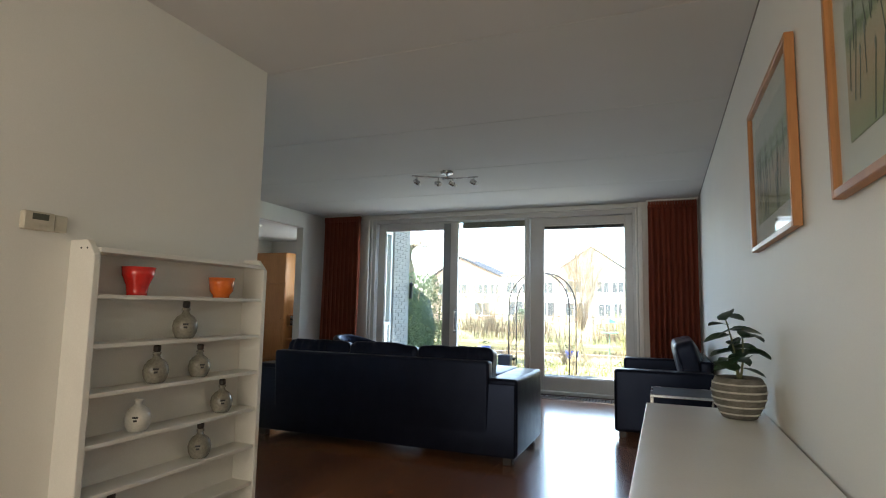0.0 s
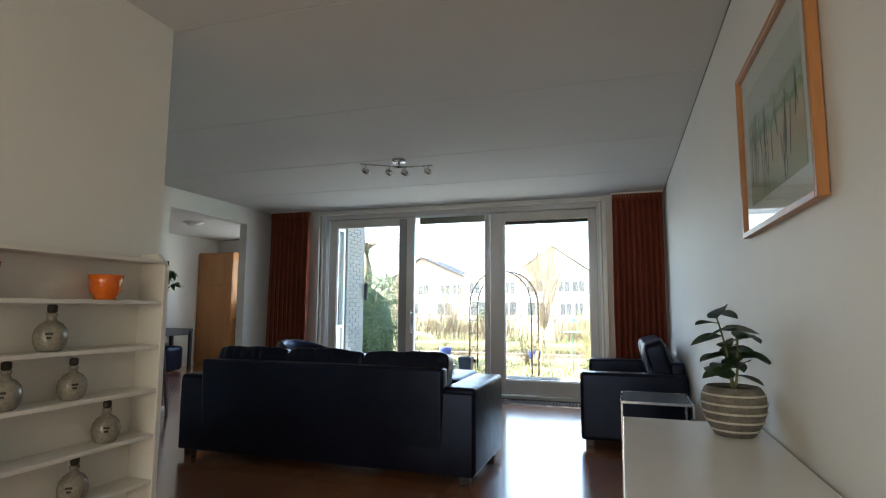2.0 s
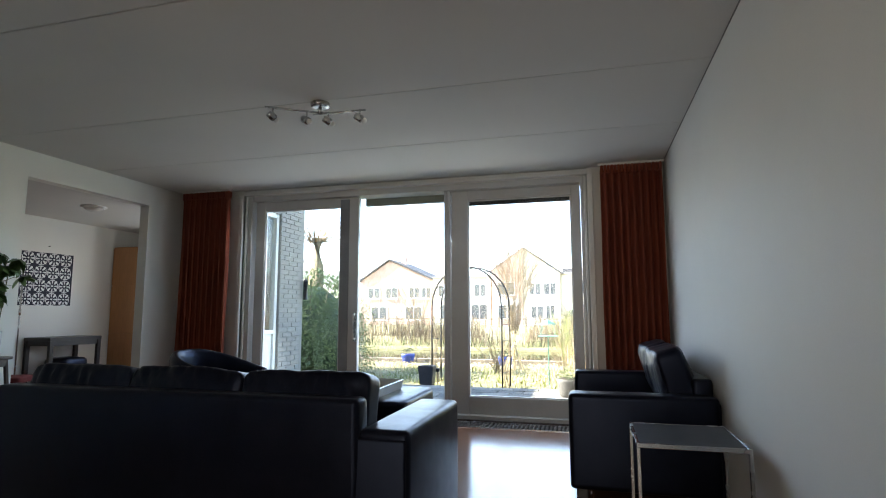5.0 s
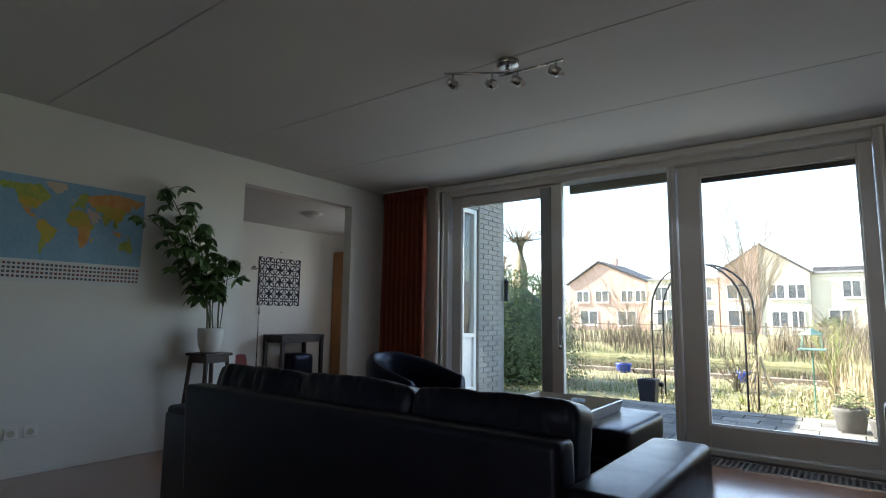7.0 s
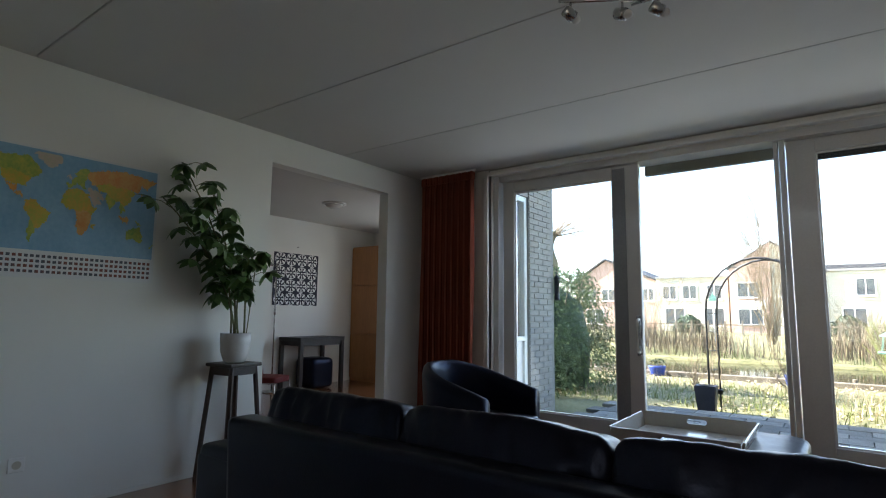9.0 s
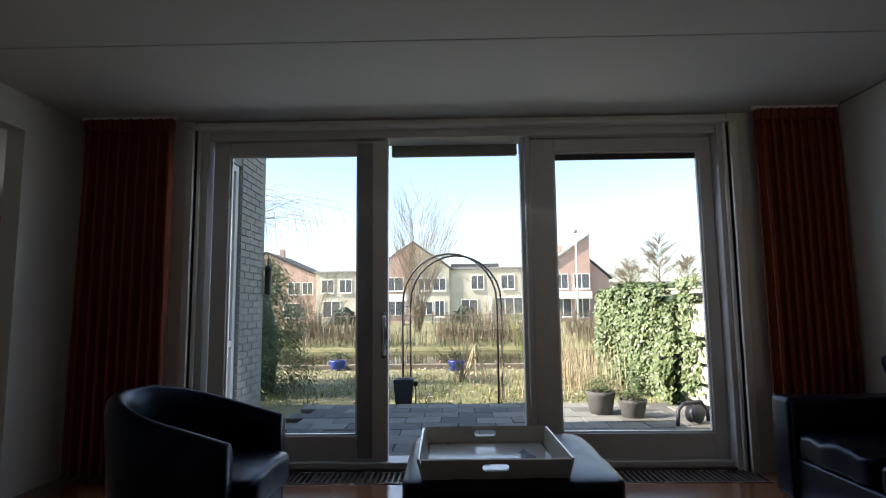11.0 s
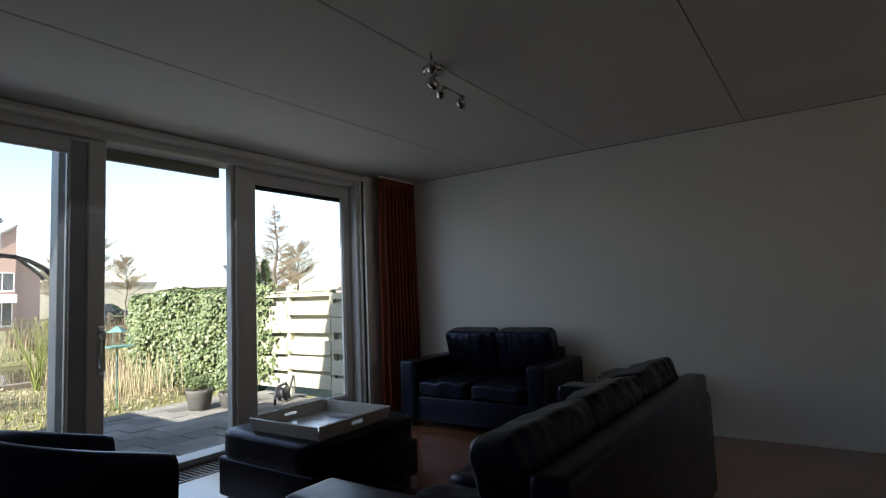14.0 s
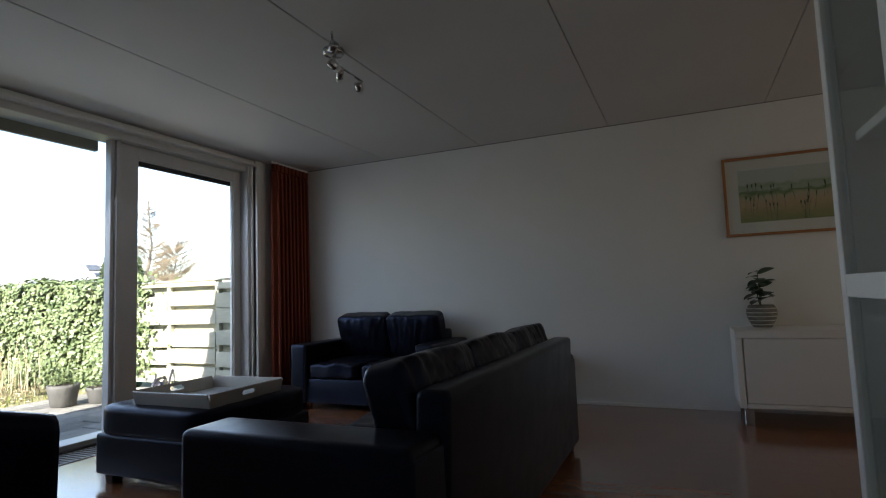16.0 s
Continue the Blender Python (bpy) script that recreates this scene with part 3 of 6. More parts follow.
# grey edge strip where the long wall meets the ceiling
structure("trim_ceiling", box(XR - 0.006, XR, 2.0 - 4.9, 7.3, 2.592, 2.599, bevel=0.001), CEILSTRIP, "thin grey strip between wall and ceiling", "trim")
structure("baseboard", box(XR - 0.008, XR, 3.02, 7.1, 0.0, 0.03, bevel=0.002), WALL, "low white skirting along the wall", "baseboard")
structure("baseboard_west", box(XL, XL + 0.008, 2.9, 5.45, 0.0, 0.03, bevel=0.002), WALL, "low white skirting along the wall", "baseboard")

# ---- shallow wall shelf beside the camera's start ----
SX = -2.33
shelf = thing("wall_shelf", (SX, 1.82, 0), 0, "white painted shallow shelf unit with stoneware bottles", "shelf")


def shelf_side(y0, y1):
    b_ = bmesh.new()
    d_, top = 0.15, 1.42
    prof_ = [(0, 0.0), (d_, 0.0), (d_, top - 0.06), (d_ - 0.05, top), (0, top)]
    lo = [b_.verts.new((x, y0, z)) for x, z in prof_]
    hi = [b_.verts.new((x, y1, z)) for x, z in prof_]
    b_.faces.new(lo)
    b_.faces.new(hi[::-1])
    for i in range(5):
        b_.faces.new((lo[i], hi[i], hi[(i + 1) % 5], lo[(i + 1) % 5]))
    bmesh.ops.recalc_face_normals(b_, faces=b_.faces[:])
    bmesh.ops.bevel(b_, geom=b_.edges[:], offset=0.003, segments=1, affect="EDGES")
    return b_


part("side_panel", shelf_side(-0.565, -0.535), SHELFWHITE, shelf)
part("side_panel", shelf_side(0.435, 0.465), SHELFWHITE, shelf)
part("back_panel", box(0.001, 0.008, -0.534, 0.434, 0.05, 1.385), SHELFWHITE, shelf)
part("top_rail", box(0.008, 0.145, -0.534, 0.434, 1.37, 1.39, bevel=0.002), SHELFWHITE, shelf)
SHELF_Z = [0.05, 0.21, 0.405, 0.605, 0.805, 1.0, 1.20]
for z in SHELF_Z:
    part("shelf_board", box(0.008, 0.145, -0.534, 0.434, z - 0.018, z, bevel=0.002), SHELFWHITE, shelf)
for yy in (-0.559, -0.541):
    part("screw", lathe([(0.004, 0), (0.004, 0.002)], 8), DARKMETAL, shelf, "", False, pose(0.09 + (yy + 0.55) * 2, -0.566, 1.385, 90, 0, 0))


def bowl(y, z, mat, r, h, flare, label):
    t_ = thing("bowl", (SX + 0.085, y - 0.145, z - 0.04), 0, label, "bowl", "coloured glass bowls")
    prof_ = [(r * 0.62, 0.0), (r * 0.60, 0.012), (r * (0.80 - flare), h * 0.35), (r * 0.92, h * 0.7), (r, h), (r - 0.006, h), (r * 0.88, h * 0.7), (r * (0.74 - flare), h * 0.35), (r * 0.5, 0.02)]
    part("body", lathe(prof_, 32), mat, t_, "", True)


bowl(1.655, 1.24, GLASSRED, 0.070, 0.125, 0.14, "bright red flared glass bowl on the shelf")
bowl(2.155, 1.24, GLASSORANGE, 0.068, 0.105, -0.06, "bright orange round glass bowl on the shelf")


def bottle(y, z, s=1.0, pale=False, stopper=True):
    t_ = thing("stoneware_bottle", (SX + 0.08, y - 0.132, z - 0.04), random.Random(int(y * 97)).uniform(-20, 20), "small round grey stoneware bottle with black lettering", "bottle", "stoneware bottles")
    prof_ = [(0.034, 0), (0.040, 0.004), (0.052, 0.03), (0.055, 0.055), (0.050, 0.080), (0.036, 0.100), (0.018, 0.112), (0.014, 0.125), (0.018, 0.128), (0.018, 0.138), (0.013, 0.140)]
    part("body", lathe([(r * s, h * s) for r, h in prof_], 28), STONEPALE if pale else STONEWARE, t_, "", True)
    if stopper:
        part("stopper", lathe([(0.011 * s, 0.138 * s), (0.0165 * s, 0.145 * s), (0.0165 * s, 0.165 * s), (0.012 * s, 0.170 * s)], 16), CORK, t_, "black stopper", True)
    for k, (dz, ww) in enumerate(((0.066, 0.024), (0.052, 0.016))):
        part("lettering", box(0.052 * s, 0.0555 * s, -ww / 2 * s, ww / 2 * s, (dz - 0.005) * s, (dz + 0.004) * s, bevel=0.001), INK, t_, "dark unreadable printed bar", False, pose(0, 0, 0, 0, 0, -35))


bottle(1.925, 1.04, 1.05)
bottle(1.775, 0.845, 1.0)
bottle(2.03, 0.845, 0.95)
bottle(2.195, 0.645, 1.0)
bottle(1.70, 0.645, 1.0, True, False)
bottle(2.065, 0.445, 1.0)
bottle(1.60, 0.245, 1.0)

# thermostat
th = thing("thermostat", (SX, 1.14, 1.475), 0, "cream room thermostat with small display on the wall", "thermostat")
part("housing", box(0.0, 0.028, -0.085, 0.03, -0.036, 0.036, bevel=0.005), PLASTIC, th)
part("cover", box(0.0, 0.022, 0.031, 0.085, -0.034, 0.034, bevel=0.005), PLASTIC, th)
part("display", box(0.0285, 0.030, -0.055, 0.005, 0.004, 0.028), LCD, th, "grey display")
for k in range(3):
    part("button", box(0.0285, 0.031, -0.05 + k * 0.022, -0.036 + k * 0.022, -0.022, -0.012, bevel=0.001), PLASTIC, th)

# ---- pictures on the long wall ----
def landscape(name, seed):
    """Loose watercolour: pale sky, green line of a far bank, warm reed field."""
    m, n, l, bsdf = shader(name)
    tc = n.new("ShaderNodeTexCoord")
    sep = n.new("ShaderNodeSeparateXYZ")
    l.new(tc.outputs["Generated"], sep.inputs[0])
    ns = n.new("ShaderNodeTexNoise")
    ns.inputs["Scale"].default_value, ns.inputs["Detail"].default_value = 6 + seed, 6
    l.new(tc.outputs["Generated"], ns.inputs["Vector"])
    add = n.new("ShaderNodeMath")
    add.operation = "MULTIPLY_ADD"
    add.inputs[1].default_value = 0.22
    l.new(ns.outputs["Fac"], add.inputs[0])
    l.new(sep.outputs["Z"], add.inputs[2])
    rp = n.new("ShaderNodeValToRGB")
    el = rp.color_ramp.elements
    el[0].position, el[0].color = 0.05, (0.22, 0.30, 0.12, 1)
    el[1].position, el[1].color = 1.05, (0.56, 0.60, 0.56, 1)
    for pos_, col in ((0.25, (0.38, 0.34, 0.16)), (0.45, (0.56, 0.40, 0.24)), (0.60, (0.50, 0.46, 0.30)), (0.66, (0.14, 0.24, 0.09)), (0.72, (0.42, 0.48, 0.38)), (0.80, (0.34, 0.42, 0.28)), (0.86, (0.54, 0.58, 0.54))):
        e = el.new(pos_)
        e.color = (*col, 1)
    l.new(add.outputs[0], rp.inputs[0])
    l.new(rp.outputs[0], bsdf.inputs["Base Color"])
    bsdf.inputs["Roughness"].default_value = 0.8
    return m


def picture(y0, y1, z0, z1, seed, label):
    t_ = thing("framed_picture", (XR, (y0 + y1) / 2, (z0 + z1) / 2), 0, label, "picture", "framed watercolours on the long wall")
    w, h = (y1 - y0) / 2, (z1 - z0) / 2
    f = 0.022
    for nm, q in (("frame_bar", (-0.034, -0.004, -w, -w + f, -h, h)), ("frame_bar", (-0.034, -0.004, w - f, w, -h, h)), ("frame_bar", (-0.034, -0.004, -w + f, w - f, -h, -h + f)), ("frame_bar", (-0.034, -0.004, -w + f, w - f, h - f, h))):
        part(nm, box(*q, bevel=0.002), PICWOOD, t_)
    part("mat", box(-0.014, -0.006, -w + f, w - f, -h + f, h - f), MAT, t_, "wide off-white mat")
    mw, mh = w - 0.115, h - 0.115
    part("painting", box(-0.017, -0.0145, -mw, mw, -mh, mh), landscape("watercolour", seed), t_, "loose watercolour of reeds before a green bank")
    rnd = random.Random(seed)
    rb = bmesh.new()
    for k in range(26):
        yy = rnd.uniform(-mw * 0.95, mw * 0.95)
        zz = rnd.uniform(-mh * 0.5, mh * 0.35)
        ln = rnd.uniform(0.05, 0.16)
        tilt = rnd.uniform(-0.25, 0.25)
        tube([(-0.0178, yy, max(-mh, zz - ln)), (-0.0178, yy + tilt * ln, zz)], 0.0012, 4, rb)
        merge(rb, lathe([(0.001, 0), (0.006, 0.008), (0.006, 0.026), (0.001, 0.034)], 6), Matrix.Translation((-0.0178, yy + tilt * ln, zz)) @ Matrix.Diagonal((0.12, 1, 1, 1)))
    part("painted_reeds", rb, LEAFDARK, t_, "dark painted reed heads")
    g = part("pane", box(-0.024, -0.022, -w + f, w - f, -h + f, h - f), PICGLASS, t_)
    g.visible_shadow = False


picture(1.857, 2.768, 1.465, 2.14, 3, "watercolour of reeds in thin cherry frame behind glass")
picture(0.495, 1.405, 1.465, 2.14, 5, "watercolour of green bank in thin cherry frame behind glass")

# ---- rubber plant in banded pot on the sideboard ----
def leaf_mesh(name, length, width, mat, fold=0.25, droop=0.25, n=6):
    b_ = bmesh.new()
    rows = []
    for i in range(n + 1):
        u = i / n
        wv = width * (math.sin(math.pi * min(1, u * 0.92 + 0.06)) ** 0.75) * (1 - 0.25 * u)
        z = -droop * length * u * u
        y = length * u
        if i in (0, n):
            rows.append([b_.verts.new((0, y, z))])
        else:
            rows.append([b_.verts.new((-wv / 2, y, z + fold * wv / 2)), b_.verts.new((0, y, z)), b_.verts.new((wv / 2, y, z + fold * wv / 2))])
    for a, c in zip(rows, rows[1:]):
        if len(a) == 1:
            b_.faces.new((a[0], c[1], c[0]))
            b_.faces.new((a[0], c[2], c[1]))
        elif len(c) == 1:
            b_.faces.new((a[0], a[1], c[0]))
            b_.faces.new((a[1], a[2], c[0]))
        else:
            b_.faces.new((a[0], a[1], c[1], c[0]))
            b_.faces.new((a[1], a[2], c[2], c[1]))
    me = bpy.data.meshes.new(name)
    b_.to_mesh(me)
    b_.free()
    me.polygons.foreach_set("use_smooth", [True] * len(me.polygons))
    me.materials.append(mat)
    return me


def place(me, name, parent, at):
    o = new(name, me)
    o.parent = parent
    o.matrix_basis = at
    return o


pl = thing("rubber_plant", (0.225, 2.57, 0.7105), 20, "rubber plant in grey banded pot on the sideboard", "potted plant")
pl.scale = (0.9, 0.9, 0.9)
prof_pot = [(0.072, 0), (0.078, 0.004), (0.100, 0.045), (0.117, 0.085), (0.124, 0.125), (0.122, 0.160), (0.108, 0.190), (0.100, 0.198), (0.094, 0.198), (0.094, 0.180)]
pot = part("pot", lathe(prof_pot, 36), POTDARK, pl, "rough dark grey pot", True)
for r, z in ((0.090, 0.026), (0.109, 0.062), (0.1205, 0.098), (0.1245, 0.132), (0.1175, 0.168)):
    part("band", lathe([(r - 0.004, z - 0.005), (r + 0.0022, z - 0.004), (r + 0.003, z), (r + 0.0022, z + 0.004), (r - 0.004, z + 0.005)], 36), POTBAND, pot, "whitewashed raised band", True)
part("soil", lathe([(0.093, 0.15), (0.093, 0.183), (0.05, 0.188)], 24), SOIL, pl)
big_leaf = leaf_mesh("leaf", 0.150, 0.108, LEAFDARK, 0.15, 0.30)
rnd = random.Random(11)
for s_, (tx, ty, tz) in enumerate(((-0.045, 0.03, 0.50), (0.03, -0.02, 0.44), (0.01, 0.04, 0.34))):
    path = []
    for i in range(7):
        u = i / 6
        path.append((tx * u + 0.012 * math.sin(3 * u + s_), ty * u, 0.18 + (tz - 0.18) * u))
    part("stem", tube(path, 0.006, 7, None, 0.5), STEM, pl, "", True)
    for k in range(11 - 2 * s_):
        u = 0.25 + 0.75 * k / (10 - 2 * s_)
        i = min(5, int(u * 6))
        p0, p1 = Vector(path[i]), Vector(path[i + 1])
        pos_ = p0.lerp(p1, u * 6 - i)
        place(big_leaf, "leaf", pl, Matrix.Translation(pos_) @ Euler((radians(rnd.uniform(-12, 38)), radians(rnd.uniform(-25, 25)), radians(k * 137.5 + s_ * 60 + rnd.uniform(-20, 20)))).to_matrix().to_4x4() @ Matrix.Scale(rnd.uniform(0.75, 1.05), 4))

# ---- ceiling spot rail ----
lamp = thing("ceiling_spotlight", (-2.175, 5.02, 2.6), 0, "brushed steel ceiling rail with four small spotlights", "ceiling lamp")
part("canopy", lathe([(0.062, -0.028), (0.066, -0.024), (0.066, 0.0)], 32), CHROME, lamp, "round ceiling plate", True)
part("stem", lathe([(0.013, -0.075), (0.013, -0.028)], 14), CHROME, lamp, "", True)
part("rail", tube([(-0.31, -0.205, -0.07), (0.05, 0.033, -0.07)], 0.007, 10), CHROME, lamp, "thin steel rail", True)
part("rail", tube([(-0.05, -0.002, -0.078), (0.34, 0.012, -0.078)], 0.007, 10), CHROME, lamp, "thin steel rail", True)
for k, (sx, sy, yaw_) in enumerate(((-0.265, -0.175, 60), (-0.075, -0.05, -20), (0.065, 0.003, 40), (0.30, 0.010, 20))):
    head = part("spot_arm", tube([(sx, sy, -0.07), (sx, sy, -0.125)], 0.005, 8), CHROME, lamp, "", True)
    part("spot_head", lathe([(0.018, -0.036), (0.026, -0.03), (0.027, 0.02), (0.021, 0.024)], 20), CHROME, head, "small steel spotlight head", True, pose(sx, sy, -0.135, 0, 0, yaw_) @ pose(0, 0, 0, 0, 118, 0) @ pose(0, 0, -0.004))
    part("bulb", lathe([(0.020, 0.026), (0.021, 0.036), (0.014, 0.048), (0.003, 0.052)], 16), POTWHITE, head, "frosted bulb", True, pose(sx, sy, -0.135, 0, 0, yaw_) @ pose(0, 0, 0, 0, 118, 0))

# ---- world map with strip of flags ----
mp_ = thing("world_map", (XL + 0.001, 3.932, 1.699), 0, "large world map poster with strip of flags", "poster")
mp_.scale = (1, 0.929, 1.094)
part("paper", box(0.0, 0.003, -0.565, 0.555, -0.35, 0.345), PAPER, mp_, "white paper border")
part("sea", box(0.003, 0.004, -0.548, 0.538, -0.205, 0.332), SEA, mp_, "blue printed sea")
rnd = random.Random(4)


def inside(e, n, outline):
    hit = False
    for (e0, n0), (e1, n1) in zip(outline, outline[1:] + outline[:1]):
        if (n0 > n) != (n1 > n) and e < (e1 - e0) * (n - n0) / (n1 - n0) + e0:
            hit = not hit
    return hit


CONTINENTS = [
    ("green", [(-166, 68), (-155, 71), (-128, 70), (-95, 73), (-80, 74), (-62, 60), (-56, 52), (-66, 44), (-74, 40), (-95, 49), (-125, 49), (-134, 58), (-152, 59), (-166, 62)]),
    ("yellow", [(-125, 49), (-95, 49), (-74, 40), (-81, 31), (-80, 25), (-84, 30), (-97, 27), (-108, 31), (-118, 33), (-124, 41)]),
    ("orange", [(-117, 32), (-97, 27), (-97, 19), (-88, 21), (-83, 10), (-78, 8), (-92, 14), (-105, 20), (-110, 24)]),
    ("pale", [(-73, 79), (-55, 83), (-25, 83), (-20, 72), (-42, 60), (-54, 67)]),
    ("yellow", [(-80, 9), (-72, 12), (-60, 8), (-50, 1), (-35, -6), (-39, -17), (-48, -26), (-58, -34), (-70, -18), (-81, -5)]),
    ("green", [(-70, -18), (-58, -34), (-63, -41), (-66, -53), (-74, -50), (-72, -35)]),
    ("yellow", [(-17, 15), (-15, 25), (-6, 35), (10, 37), (32, 31), (37, 20), (43, 12), (51, 11), (42, -1), (30, 4), (9, 4), (-8, 5)]),
    ("orange", [(9, 4), (30, 4), (42, -1), (40, -12), (35, -23), (28, -33), (19, -35), (13, -20), (12, -6)]),
    ("green", [(-9, 37), (-9, 43), (-1, 44), (-4, 48), (5, 52), (8, 57), (5, 60), (14, 68), (26, 71), (32, 66), (28, 56), (24, 46), (27, 40), (22, 37), (18, 40), (8, 44), (0, 38)]),
    ("orange", [(28, 56), (32, 66), (44, 68), (70, 73), (105, 77), (140, 73), (178, 69), (163, 60), (156, 52), (142, 58), (135, 44), (118, 50), (88, 50), (60, 52), (48, 45), (38, 46)]),
    ("yellow", [(48, 45), (60, 52), (88, 50), (118, 50), (130, 43), (122, 38), (121, 28), (108, 21), (98, 25), (80, 30), (68, 36), (52, 38)]),
    ("green", [(68, 36), (80, 30), (92, 26), (88, 22), (80, 15), (77, 8), (72, 20), (66, 25)]),
    ("pale", [(27, 40), (52, 38), (66, 25), (57, 24), (48, 30), (60, 20), (45, 13), (36, 28)]),
    ("green", [(98, 25), (108, 21), (109, 12), (104, 10), (103, 2), (99, 10), (95, 17)]),
    ("orange", [(95, 5), (106, -6), (118, -9), (117, 5), (109, 1)]),
    ("green", [(131, -1), (150, -8), (140, -9)]),
    ("green", [(114, -22), (122, -17), (130, -12), (136, -15), (142, -11), (153, -27), (150, -37), (140, -37), (131, -32), (116, -35)]),
    ("green", [(167, -45), (175, -38), (178, -38), (170, -46)]),
    ("pale", [(-10, 52), (-6, 58), (1, 52), (-5, 50)]),
    ("orange", [(130, 32), (140, 36), (145, 44), (141, 43), (138, 35)]),
    ("yellow", [(44, -16), (50, -15), (47, -25), (43, -22)]),
]
LANDMATS = {"green": LAND_G, "yellow": LAND_Y, "orange": LAND_O, "pale": LAND_P}
land_v, land_f, land_m = [], [], []
STEP = 1.6
for i in range(int(352 / STEP)):
    for j in range(int(140 / STEP)):
        e, n_ = -172 + i * STEP, -56 + j * STEP
        we = e + 3.2 * noise.noise(Vector((e * 0.13, n_ * 0.13, 3))) + 1.6 * noise.noise(Vector((e * 0.4, n_ * 0.4, 7)))
        wn_ = n_ + 3.2 * noise.noise(Vector((e * 0.13, n_ * 0.13, 11))) + 1.6 * noise.noise(Vector((e * 0.4, n_ * 0.4, 17)))
        key = next((c for c, outline in CONTINENTS if inside(we, wn_, outline)), None)
        if key:
            y0, z0, dy, dz = e * 0.00303, 0.02 + n_ * 0.0036, STEP * 0.00303, STEP * 0.0036
            k = len(land_v)
            land_v += [(0.0046, y0, z0), (0.0046, y0 + dy, z0), (0.0046, y0 + dy, z0 + dz), (0.0046, y0, z0 + dz)]
            land_f.append((k, k + 1, k + 2, k + 3))
            land_m.append(list(LANDMATS).index(key))
land_me = bpy.data.meshes.new("land")
land_me.from_pydata(land_v, [], land_f)
for m_ in LANDMATS.values():
    land_me.materials.append(m_)
land_me.polygons.foreach_set("material_index", land_m)
land_ob = tagged(new("land", land_me), "printed continents in green, yellow and orange", kind="stuff")
land_ob.parent = mp_
flag = bpy.data.meshes.new("flag")
fb = box(0.003, 0.0042, -0.0095, 0.0095, -0.0075, 0.0075)
fb.to_mesh(flag)
fb.free()
flag.materials.append(FLAGS)
for r in range(4):
    for c in range(36):
        place(flag, "flag", mp_, pose(0, -0.54 + c * 0.0302, -0.235 - r * 0.027))

# ---- wall sockets ----
for k, yy in enumerate((3.68, 3.79)):
    so = thing("wall_socket", (XL, yy, 0.29), 0, "white plastic wall socket low on the wall", "socket", "sockets on the west wall")
    part("plate", box(0, 0.010, -0.04, 0.04, -0.04, 0.04, bevel=0.004), WHITE, so)
    part("inset", lathe([(0.02, 0), (0.022, 0.003)], 20), PLASTIC, so, "", False, pose(0.010, 0, 0, 0, 90, 0))

# ---- plant stand with umbrella tree ----
stool = thing("plant_stand", (-5.06, 4.97, 0), 6, "dark stained wooden plant stand with splayed legs", "plant stand")
part("top", box(-0.135, 0.135, -0.135, 0.135, 0.755, 0.78, bevel=0.008, segments=2), STOOLWOOD, stool)
bars("apron", [(-0.10, 0.10, -0.115, -0.10, 0.70, 0.754), (-0.10, 0.10, 0.10, 0.115, 0.70, 0.754), (-0.115, -0.10, -0.10, 0.10, 0.70, 0.754), (0.10, 0.115, -0.10, 0.10, 0.70, 0.754)], STOOLWOOD, stool, 0.002)
for sx in (-1, 1):
    for sy in (-1, 1):
        part("leg", tube([(sx * 0.150, sy * 0.150, 0), (sx * 0.10, sy * 0.10, 0.754)], 0.018, 6), STOOLWOOD, stool)
for a_, c_ in (((-0.132, -0.132), (0.132, -0.132)), ((-0.132, 0.132), (0.132, 0.132)), ((-0.132, -0.132), (-0.132, 0.132)), ((0.132, -0.132), (0.132, 0.132))):
    part("stretcher", tube([(*a_, 0.2), (*c_, 0.2)], 0.011, 6), STOOLWOOD, stool)

tree = thing("umbrella_tree", (-5.06, 4.97, 0.781), 0, "tall umbrella tree in round white pot, leaning", "potted plant")
part("pot", lathe([(0.06, 0), (0.075, 0.01), (0.096, 0.07), (0.103, 0.14), (0.104, 0.205), (0.097, 0.205), (0.095, 0.18)], 36), POTWHITE, tree, "round white glazed pot", True)
part("soil", lathe([(0.094, 0.15), (0.094, 0.185), (0.05, 0.19)], 20), SOIL, tree)
small_leaf = leaf_mesh("leaf", 0.112, 0.064, LEAF, 0.15, 0.25, 5)
rnd = random.Random(23)
stems = [((-0.03, -0.02), (-0.02, -0.45, 1.18)), ((0.02, -0.03), (0.06, -0.26, 0.98)), ((0.04, 0.03), (0.08, 0.07, 0.62)), ((-0.02, 0.03), (-0.02, 0.01, 0.40)), ((0.0, 0.0), (0.02, -0.60, 0.90))]
